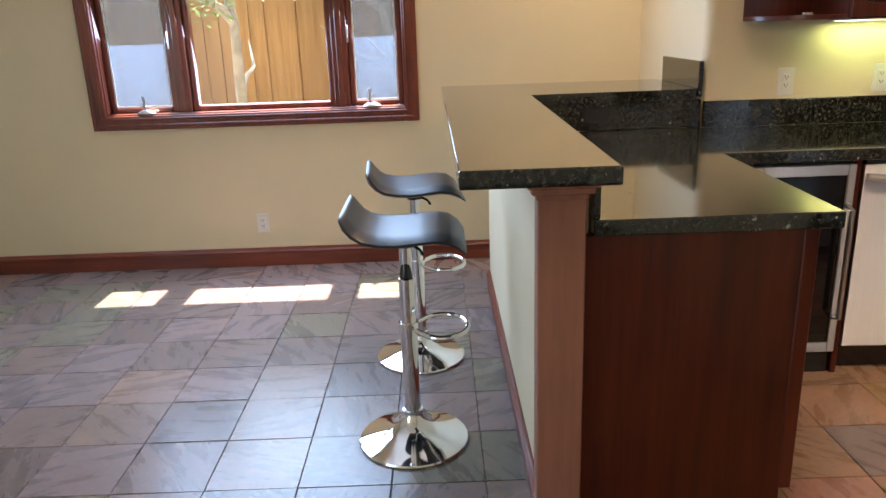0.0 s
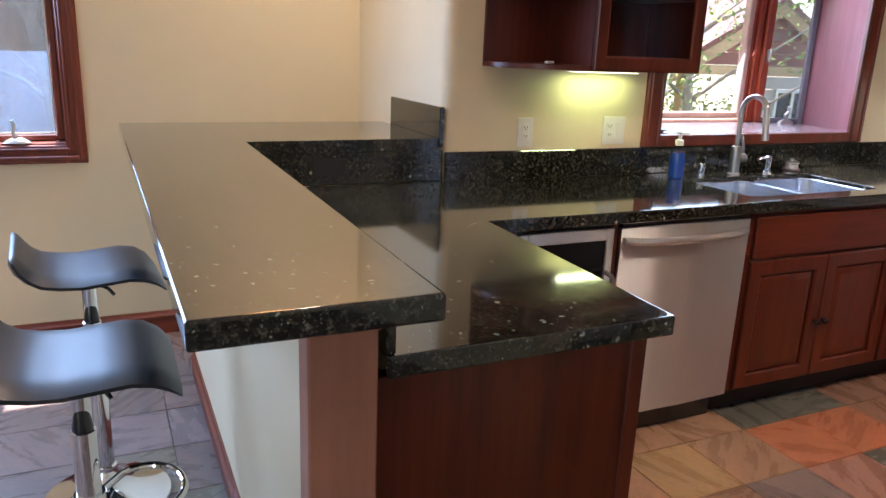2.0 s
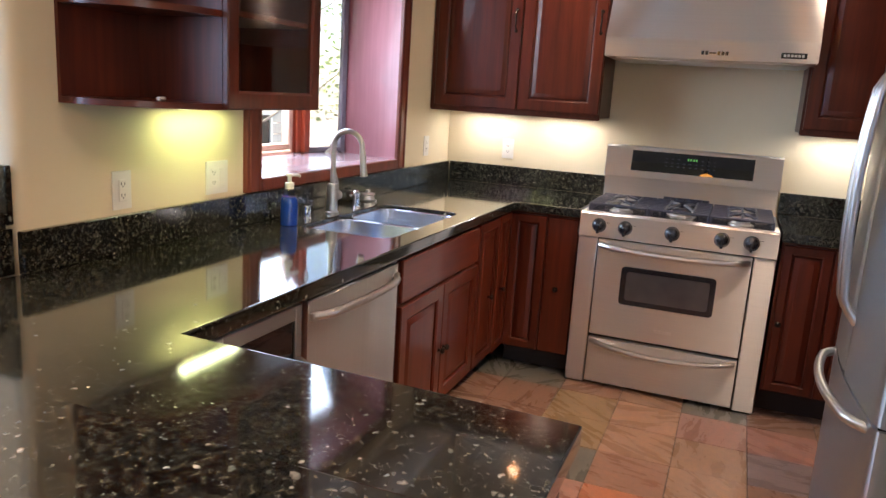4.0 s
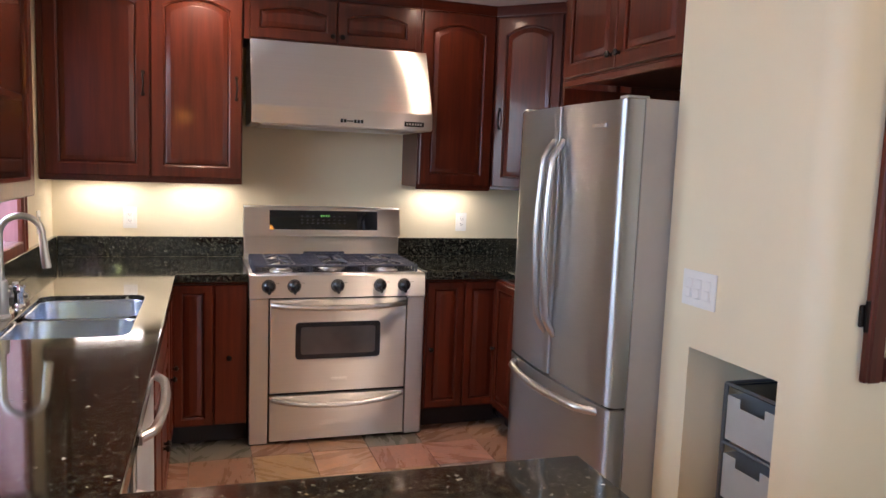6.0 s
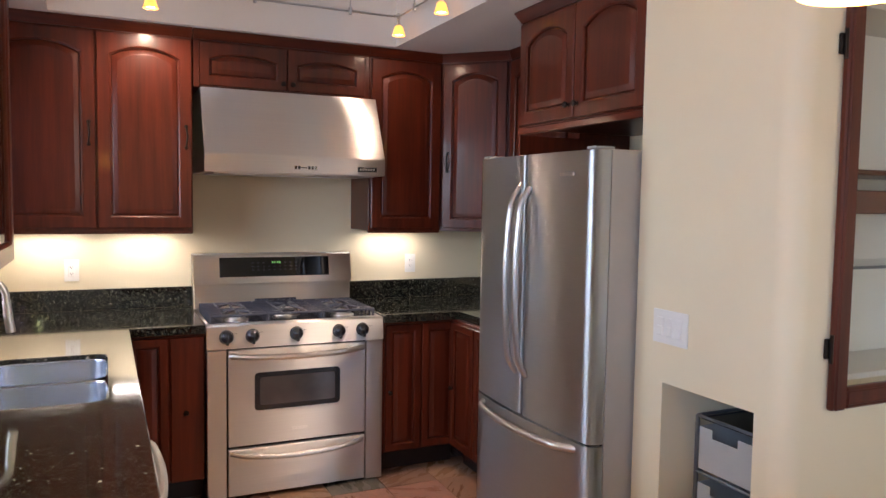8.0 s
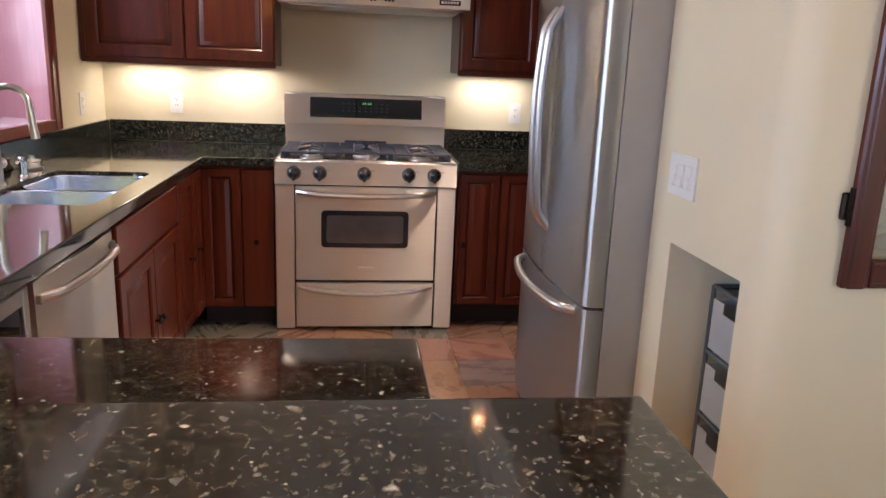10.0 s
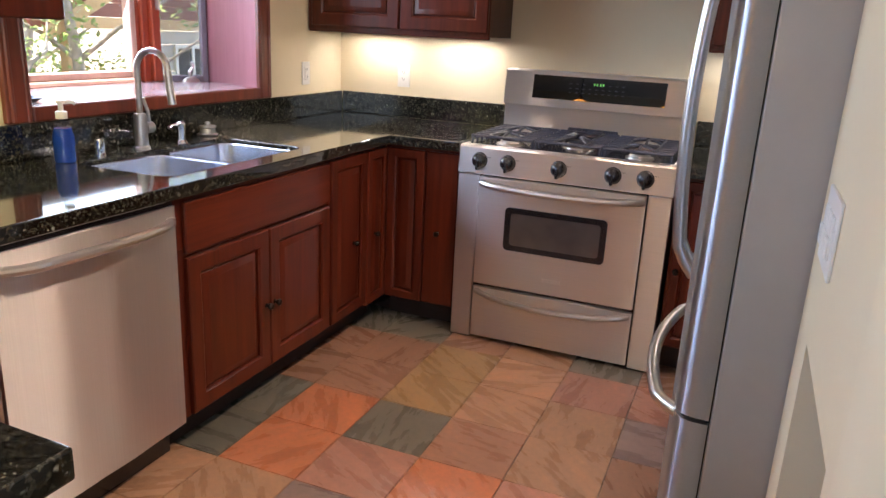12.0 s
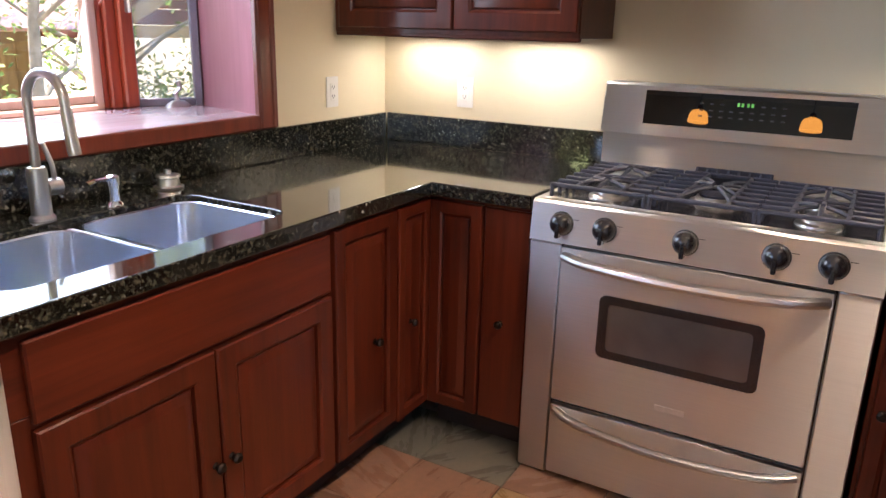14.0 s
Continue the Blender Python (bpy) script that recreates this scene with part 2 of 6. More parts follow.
SLATES = {
    "tan": slate("tan_slate", (0.345, 0.205, 0.125)),
    "brown": slate("brown_slate", (0.270, 0.150, 0.098)),
    "rust": slate("rust_slate", (0.390, 0.150, 0.075)),
    "green": slate("green_grey_slate", (0.125, 0.122, 0.098)),
    "grey": slate("purple_grey_slate", (0.220, 0.165, 0.150)),
    "pink": slate("pink_slate", (0.360, 0.185, 0.135)),
    "ochre": slate("ochre_slate", (0.350, 0.225, 0.110)),
    "lilac": slate("lilac_slate", (0.245, 0.190, 0.185)),
    "dusty": slate("dusty_rose_slate", (0.285, 0.205, 0.172)),
    "olive": slate("olive_slate", (0.205, 0.180, 0.140)),
}
SLATE = SLATES["brown"]


def glass(name, tint=(1, 1, 1), rough=0.0):
    m, n, l, b = material(name, rough)
    n.remove(b)
    g, t, mix, lw = n.new("ShaderNodeBsdfGlossy"), n.new("ShaderNodeBsdfTransparent"), n.new("ShaderNodeMixShader"), n.new("ShaderNodeLayerWeight")
    g.inputs["Roughness"].default_value = rough
    t.inputs[0].default_value = (*tint, 1)
    lw.inputs[0].default_value = 0.5
    p, q = n.new("ShaderNodeMath"), n.new("ShaderNodeMath")
    p.operation, p.inputs[1].default_value = "POWER", 5.0
    q.operation, q.inputs[1].default_value, q.inputs[2].default_value = "MULTIPLY_ADD", 0.9, 0.035
    l.new(lw.outputs["Facing"], p.inputs[0])
    l.new(p.outputs[0], q.inputs[0])
    l.new(q.outputs[0], mix.inputs[0])
    l.new(t.outputs[0], mix.inputs[1])
    l.new(g.outputs[0], mix.inputs[2])
    l.new(mix.outputs[0], n["Material Output"].inputs[0])
    return m


GLASS = glass("window_glass", (0.96, 0.98, 0.97))


def screen_mesh(name, cover):
    m, n, l, b = material(name, 0.7)
    b.inputs["Base Color"].default_value = (0.62, 0.64, 0.66, 1)
    t, mix = n.new("ShaderNodeBsdfTransparent"), n.new("ShaderNodeMixShader")
    mix.inputs[0].default_value = cover
    tr = n.new("ShaderNodeBsdfTranslucent")
    tr.inputs[0].default_value = (0.055, 0.066, 0.08, 1)
    l.new(t.outputs[0], mix.inputs[1])
    l.new(tr.outputs[0], mix.inputs[2])
    l.new(mix.outputs[0], n["Material Output"].inputs[0])
    return m


SCREEN = screen_mesh("insect_screen", 0.58)
FINESCREEN = screen_mesh("fine_insect_screen", 0.28)


def glow(name, color, strength):
    m, n, l, b = material(name, 0.4)
    b.inputs["Base Color"].default_value = (*color, 1)
    b.inputs["Emission Color"].default_value = (*color, 1)
    b.inputs["Emission Strength"].default_value = strength
    return m


BULB = glow("lit_bulb", (1.0, 0.82, 0.55), 4.5)
AMBER = glow("amber_glass_lit", (1.0, 0.44, 0.09), 0.32)
SHADE = glow("cream_glass_lit", (1.0, 0.42, 0.08), 3.2)
PUCK = glow("puck_lens", (1.0, 0.92, 0.72), 1.2)
STRIP = glow("strip_lens", (0.92, 1.0, 0.72), 0.9)
GREENLED = glow("green_digits", (0.25, 1.0, 0.2), 0.016)
BLUELIQ = simple("blue_soap", (0.010, 0.060, 0.36), 0.12, coat=0.5, vary=0.1, bumpy=0.0)
CLEARPL = glass("clear_plastic", (0.92, 0.95, 0.97), 0.05)


def leaf_material():
    m, n, l, b = material("leaf_green", 0.4)
    info = n.new("ShaderNodeNewGeometry")
    r = ramp(n, [(0.0, (0.05, 0.10, 0.02)), (0.5, (0.10, 0.16, 0.03)), (1.0, (0.12, 0.12, 0.03))])
    l.new(info.outputs["Random Per Island"], r.inputs[0])
    l.new(r.outputs[0], b.inputs["Base Color"])
    tr, mix = n.new("ShaderNodeBsdfTranslucent"), n.new("ShaderNodeMixShader")
    r2 = ramp(n, [(0.0, (0.22, 0.36, 0.10)), (1.0, (0.42, 0.48, 0.20))])
    l.new(info.outputs["Random Per Island"], r2.inputs[0])
    l.new(r2.outputs[0], tr.inputs[0])
    mix.inputs[0].default_value = 0.55
    l.new(b.outputs[0], mix.inputs[1])
    l.new(tr.outputs[0], mix.inputs[2])
    l.new(mix.outputs[0], n["Material Output"].inputs[0])
    return m


LEAF = leaf_material()


# ---- building helpers ----
def box(bm, x0, x1, y0, y1, z0, z1, bev=0.0, seg=1):
    ret = bmesh.ops.create_cube(bm, size=1.0)
    vs = ret["verts"]
    for v in vs:
        v.co = Vector(((x0 + x1) / 2 + v.co.x * (x1 - x0), (y0 + y1) / 2 + v.co.y * (y1 - y0), (z0 + z1) / 2 + v.co.z * (z1 - z0)))
    if bev:
        es = list({e for v in vs for e in v.link_edges})
        bmesh.ops.bevel(bm, geom=es, offset=bev, segments=seg, affect="EDGES", profile=0.6)


def prism(bm, pts, y0, y1):
    """A polygon in x and z, drawn from y0 to y1."""
    a = [bm.verts.new((x, y0, z)) for x, z in pts]
    c = [bm.verts.new((x, y1, z)) for x, z in pts]
    k = len(pts)
    bm.faces.new(a)
    bm.faces.new(c[::-1])
    for i in range(k):
        bm.faces.new((a[(i + 1) % k], a[i], c[i], c[(i + 1) % k]))


def slab(bm, pts, z0, z1, bev=0.0, seg=2):
    """A polygon in x and y, drawn from z0 to z1."""
    a = [bm.verts.new((x, y, z0)) for x, y in pts]
    c = [bm.verts.new((x, y, z1)) for x, y in pts]
    k = len(pts)
    bm.faces.new(a[::-1])
    bm.faces.new(c)
    es = []
    for i in range(k):
        f = bm.faces.new((a[i], a[(i + 1) % k], c[(i + 1) % k], c[i]))
        es += list(f.edges)
    if bev:
        bmesh.ops.bevel(bm, geom=list(set(es)), offset=bev, segments=seg, affect="EDGES", profile=0.6)


def lathe(bm, profile, seg=24, m=None):
    """Turns (radius, height) pairs about z, then moves by m."""
    m = m or Matrix.Identity(4)
    rings = []
    for r, z in profile:
        if r < 1e-5:
            rings.append([bm.verts.new(m @ Vector((0, 0, z)))])
        else:
            rings.append([bm.verts.new(m @ Vector((r * math.cos(2 * math.pi * i / seg), r * math.sin(2 * math.pi * i / seg), z))) for i in range(seg)])
    for a, c in zip(rings, rings[1:]):
        for i in range(seg):
            j = (i + 1) % seg
            if len(a) == 1 and len(c) == 1:
                continue
            if len(a) == 1:
                bm.faces.new((a[0], c[i], c[j]))
            elif len(c) == 1:
                bm.faces.new((a[i], a[j], c[0]))
            else:
                bm.faces.new((a[i], a[j], c[j], c[i]))
    for ring in (rings[0], rings[-1]):
        if len(ring) > 2:
            bm.faces.new(ring)


def tube(bm, pts, r, seg=10, flat=1.0, taper=None):
    pts = [Vector(p) for p in pts]
    rings, up = [], None
    for i, p in enumerate(pts):
        d = (pts[min(i + 1, len(pts) - 1)] - pts[max(i - 1, 0)]).normalized()
        if up is None:
            up = Vector((0, 0, 1)) if abs(d.z) < 0.9 else Vector((1, 0, 0))
        side = d.cross(up).normalized()
        up = side.cross(d).normalized()
        rr = r if taper is None else r * (1 + (taper - 1) * i / (len(pts) - 1))
        rings.append([bm.verts.new(p + side * rr * math.cos(2 * math.pi * k / seg) + up * rr * flat * math.sin(2 * math.pi * k / seg)) for k in range(seg)])
    for a, c in zip(rings, rings[1:]):
        for k in range(seg):
            bm.faces.new((a[k], a[(k + 1) % seg], c[(k + 1) % seg], c[k]))
    bm.faces.new(rings[0][::-1])
    bm.faces.new(rings[-1])


def arc(fn, a, b, steps):
    return [fn(a + (b - a) * i / steps) for i in range(steps + 1)]


def finish(name, bm, mat, smooth=0):
    bmesh.ops.recalc_face_normals(bm, faces=bm.faces[:])
    me = bpy.data.meshes.new(name)
    normals = []
    if smooth:
        # rounded edges take their shading from the larger faces beside them
        bm.normal_update()
        limit = math.cos(radians(smooth))
        area = {f: f.calc_area() + 1e-12 for f in bm.faces}
        for f in bm.faces:
            for v in f.verts:
                nn = Vector((0, 0, 0))
                for g in v.link_faces:
                    if f.normal.dot(g.normal) >= limit:
                        nn += g.normal * area[g]
                normals.append(nn.normalized() if nn.length > 0 else f.normal.copy())
    bm.to_mesh(me)
    bm.free()
    for mm in (mat if isinstance(mat, (list, tuple)) else [mat]):
        me.materials.append(mm)
    if smooth:
        me.shade_smooth()
        me.normals_split_custom_set(normals)
    return me


def part(name, bm, mat, parent, label="", smooth=35):
    ob = new(name, finish(name, bm, mat, smooth))
    ob.parent = parent
    if label:
        ob["label"] = label
    return ob


def thing(name, m, label, category, group="", kind=""):
    e = new(name)
    e.empty_display_size = 0.1
    e.matrix_world = m
    return tagged(e, label, category, group, kind)


def solid(name, bm, mat, label, category, group="", kind="", smooth=35, at=None):
    ob = new(name, finish(name, bm, mat, smooth))
    if at is not None:
        ob.matrix_world = at
    return tagged(ob, label, category, group, kind)


def B():
    return bmesh.new()


def part_box(name, parent, mat, dims, bev=0.0, label="", seg=1):
    bm = B()
    box(bm, *dims, bev, seg)
    return part(name, bm, mat, parent, label)


# ---- the building ----
NY, EX, DY, SX = 3.80, 4.54, 4.86, 1.455   # sink wall, range wall, dining wall, stub wall
SW, WX, BY = 1.465, -3.4, -2.2            # switch wall, far dining wall, wall behind
HI, LO = 2.95, 2.441                       # ceiling, soffit


def wall(name, boxes, label, mat=WALL):
    bm = B()
    for b in boxes:
        box(bm, *b)
    return solid(name, bm, mat, label, "wall", kind="structure", smooth=0)


# dining wall with its window opening
wall("wall_north", [(WX - 0.2, -1.655, DY, DY + 0.16, -0.1, HI), (0.09, SX + 0.2, DY, DY + 0.16, -0.1, HI),
                    (-1.655, 0.09, DY, DY + 0.16, -0.1, 0.93), (-1.655, 0.09, DY, DY + 0.16, 2.32, HI)], "cream painted dining wall round a three-part window")
wall("wall_stub", [(SX, SX + 0.2, NY + 0.18, DY, -0.1, HI)], "cream painted wall end beside the bar")
bm = B()
slab(bm, [(SX, NY + 0.18), (SX, NY + 0.05), *[(SX + 0.05 - 0.05 * math.cos(radians(a)), NY + 0.05 - 0.05 * math.sin(radians(a))) for a in range(9, 90, 9)], (SX + 0.05, NY), (SX + 0.06, NY), (SX + 0.06, NY + 0.18)], -0.1, HI)
solid("wall_end", bm, WALL, "cream painted wall end with a rounded corner", "wall", kind="structure", smooth=30)
wall("wall_sink", [(SX + 0.06, 2.435, NY, NY + 0.18, -0.1, HI), (3.825, EX + 0.15, NY, NY + 0.18, -0.1, HI), (2.435, 3.825, NY, NY + 0.18, -0.1, 1.05), (2.435, 3.825, NY, NY + 0.18, 2.25, HI)],
     "cream painted kitchen wall round the sink window")
wall("wall_range", [(EX, EX + 0.15, 0.5, NY, -0.1, HI)], "cream painted wall behind the range")
wall("wall_fridge", [(2.165, EX, 0.55, 0.70, -0.1, HI)], "cream painted wall behind the fridge")
HX = 1.50   # hutch wall


def switch_wall():
    bm = B()
    r, nx0, nx1, nz = 0.07, 1.615, 2.017, 0.930
    curve = [(HX + r - r * math.sin(a), SW - r + r * math.cos(a)) for a in [i * math.pi / 20 for i in range(11)]]
    # above the niche: one piece from the alcove to the rounded corner
    slab(bm, [(2.165, SW), *curve, (HX, SW - 0.15), (HX + 0.11, SW - 0.15), (HX + 0.11, SW - 0.12), (2.165, SW - 0.12)], nz, HI)
    # pier between niche and corner
    slab(bm, [(nx0, SW), *curve, (HX, SW - 0.15), (nx0, SW - 0.15)], -0.1, nz)
    # pier between niche and fridge
    box(bm, nx1, 2.165, SW - 0.12, SW, -0.1, nz)
    return solid("wall_switch", bm, WALL, "cream painted wall with rounded corner and low niche", "wall", kind="structure", smooth=30)


switch_wall()
wall("wall_niche", [(2.017, 2.165, 0.0, SW - 0.12, -0.1, HI), (HX + 0.10, 1.615, 0.80, SW - 0.15, -0.1, 0.905), (HX + 0.10, 2.017, 0.76, 0.80, -0.1, 0.905), (1.615, 2.017, 0.80, SW - 0.12, 0.930, 0.945)],
     "cream painted lining of the low wall niche")
# hutch wall with its recess from y 0.36 to 1.27
wall("wall_hutch", [(HX, HX + 0.10, 1.27, SW - 0.15, -0.1, HI), (HX, HX + 0.10, BY, 0.36, -0.1, HI), (HX, HX + 0.10, 0.36, 1.27, -0.1, 1.0), (HX, HX + 0.10, 0.36, 1.27, 2.19, HI)],
     "cream painted wall round a built-in glass-fronted hutch")
wall("wall_south", [(WX - 0.2, HX + 0.1, BY - 0.15, BY, -0.1, HI)], "cream painted wall at the far end of the dining room")
wall("wall_west", [(WX - 0.2, WX, BY, -2.1, -0.1, HI), (WX - 0.2, WX, 0.3, DY, -0.1, HI), (WX - 0.2, WX, -2.1, 0.3, 2.35, HI), (WX - 0.2, WX, -2.1, 0.3, -0.1, 0.3)],
     "unseen cream painted wall with an added window opening")
bm = B()
box(bm, WX - 0.2, EX + 0.15, BY - 0.15, DY + 0.16, HI, HI + 0.1)
solid("ceiling", bm, CEIL, "plain off-white raised ceiling", "ceiling", kind="structure", smooth=0)
for d, lb in (((SX + 0.2, EX, 3.47, NY, LO, HI), "off-white dropped soffit along the sink wall"),
              ((4.12, EX, 0.7, 3.47, LO, HI), "off-white dropped soffit above the range wall cabinets"),
              ((2.165, 4.12, 0.7, 1.675, LO, HI), "off-white dropped soffit above the fridge")):
    bm = B()
    box(bm, *d)
    solid("ceiling_soffit", bm, CEIL, lb, "soffit", kind="structure", smooth=0)
bm = B()
box(bm, WX - 0.2, EX + 0.15, BY - 0.15, DY + 0.16, -0.12, -0.006)
FLOOR = solid("floor", bm, GROUT, "multicoloured slate tile floor with dark grout", "floor", kind="structure", smooth=0)


def moulding(name, x0, x1, parent_label, m, h=0.115, mat=TRIM):
    """A baseboard with a moulded top, along local x, its face towards -y."""
    bm = B()
    prof = [(0, 0), (-0.016, 0), (-0.016, h * 0.70), (-0.021, h * 0.74), (-0.021, h * 0.80), (-0.012, h * 0.88), (-0.008, h), (0, h)]
    a = [bm.verts.new((x0, y, z)) for y, z in prof]
    c = [bm.verts.new((x1, y, z)) for y, z in prof]
    for i in range(len(prof)):
        j = (i + 1) % len(prof)
        bm.faces.new((a[i], a[j], c[j], c[i]))
    bm.faces.new(a[::-1])
    bm.faces.new(c)
    return solid(name, bm, mat, parent_label, "baseboard", kind="structure", smooth=20, at=m)


moulding("baseboard", WX, SX, "reddish cherry baseboard along the dining wall", pose(0, DY, 0))
moulding("baseboard", 0, DY - NY - 0.02, "reddish cherry baseboard along the stub wall", pose(SX, DY - 0.02, 0, 0, 0, -90))
moulding("baseboard", 0, 2.03, "reddish cherry baseboard along the bar's knee wall", pose(0.535, 4.32, 0, 0, 0, -90), h=0.10)


def casement_window(name, m, x0, x1, z0, z1, splits, depth, label, screens=True, trim=0.082, sill_deep=0.0):
    """A three-part wooden window in local x and z, its face towards -y at y = 0, glass at y = depth."""
    w = thing(name, m, label, "window", kind="structure")
    bm = B()
    # moulded casing
    for k, (o, y, t) in enumerate([(0.0, -0.022, trim), (0.016, -0.030, 0.018), (trim - 0.026, -0.027, 0.014)]):
        xa, xb, za, zb = x0 + o, x1 - o, z0 + o, z1 - o
        box(bm, xa, xa + t, y, 0.004 + k * 0.001, za, zb, 0.004)
        box(bm, xb - t, xb, y, 0.004 + k * 0.001, za, zb, 0.004)
        box(bm, xa + t, xb - t, y - 0.0005, 0.004, za, za + t, 0.004)
        box(bm, xa + t, xb - t, y - 0.0005, 0.004, zb - t, zb, 0.004)
    part("casing", bm, TRIM_V, w, "reddish cherry moulded casing")
    ix0, ix1, iz0, iz1 = x0 + trim, x1 - trim, z0 + trim, z1 - trim
    bm = B()
    box(bm, ix0 - 0.012, ix0 + 0.006, 0.0, depth + 0.05, iz0, iz1)
    box(bm, ix1 - 0.006, ix1 + 0.012, 0.0, depth + 0.05, iz0, iz1)
    box(bm, ix0, ix1, 0.0, depth + 0.05, iz1 - 0.006, iz1 + 0.012)
    part("jamb", bm, TRIM_V, w)
    part_box("window_sill", w, TRIM, (ix0 - 0.01, ix1 + 0.01, -0.004, depth + 0.05, iz0 - 0.012, iz0 + 0.008), 0.003)
    xs = [ix0] + [s for s in splits] + [ix1]
    half = 0.045
    for s in splits:
        bm = B()
        box(bm, s - half, s + half, depth - 0.055, depth + 0.05, iz0 + 0.008, iz1, 0.004)
        box(bm, s - 0.018, s + 0.018, depth - 0.068, depth - 0.05, iz0 + 0.008, iz1, 0.004)
        part("mullion", bm, TRIM_V, w, "reddish cherry mullion")
    for i in range(3):
        a = xs[i] + (half if i else 0.006)
        c = xs[i + 1] - (half if i < 2 else 0.006)
        za, zb = iz0 + 0.008, iz1 - 0.006
        f = 0.032
        bm = B()
        box(bm, a, a + f, depth - 0.03, depth + 0.03, za, zb, 0.006)
        box(bm, c - f, c, depth - 0.03, depth + 0.03, za, zb, 0.006)
        box(bm, a + f, c - f, depth - 0.029, depth + 0.029, za, za + f, 0.006)
        box(bm, a + f, c - f, depth - 0.029, depth + 0.029, zb - f, zb, 0.006)
        sash = part("sash", bm, TRIM_V, w)
        bm = B()
        box(bm, a + f - 0.004, c - f + 0.004, depth + 0.004, depth + 0.009, za + f - 0.004, zb - f + 0.004)
        pane = part("pane", bm, GLASS, sash, smooth=0)
        pane.visible_shadow = False
        if i != 1 and screens:
            bm = B()
            box(bm, a + f - 0.002, c - f + 0.002, depth - 0.016, depth - 0.015, za + f, zb - f)
            sc = part("screen", bm, SCREEN, sash, "pale grey insect screen", smooth=0)
            sc.visible_shadow = False
            bm = B()
            for q in (a + f, c - f - 0.007):
                box(bm, q, q + 0.007, depth - 0.022, depth - 0.012, za + f, zb - f)
            for q in (za + f, zb - f - 0.007):
                box(bm, a + f, c - f, depth - 0.0215, depth - 0.0125, q, q + 0.007)
            part("screen_frame", bm, WHITE, sash, "white metal screen frame")
        if i != 1:
            # crank
            cx = (a + c) / 2 + (0.03 if i == 0 else -0.03)
            bm = B()
            lathe(bm, [(0.0, 0.022), (0.016, 0.020), (0.030, 0.010), (0.036, 0.0)], 16, pose(cx, depth - 0.085, za + 0.001) @ Matrix.Diagonal((1.6, 0.7, 1, 1)))
            tube(bm, [(cx, depth - 0.085, za + 0.015), (cx - 0.012, depth - 0.09, za + 0.045), (cx - 0.004, depth - 0.092, za + 0.075), (cx - 0.012, depth - 0.095, za + 0.10)], 0.008, 8)
            part("crank_handle", bm, NICKEL, w, "dull metal window crank")
            bm = B()
            sx = c - 0.002 if i == 0 else a + 0.002
            box(bm, sx - 0.008, sx + 0.008, depth - 0.05, depth - 0.03, za + 0.36, za + 0.46, 0.005)
            part("sash_lock", bm, NICKEL, w)
    return w


casement_window("window_1", pose(0, DY, 0), -1.736, 0.172, 0.862, 2.40, (-1.205, -0.275), 0.085, "three-part cherry-framed window with screened side casements above the dining floor")


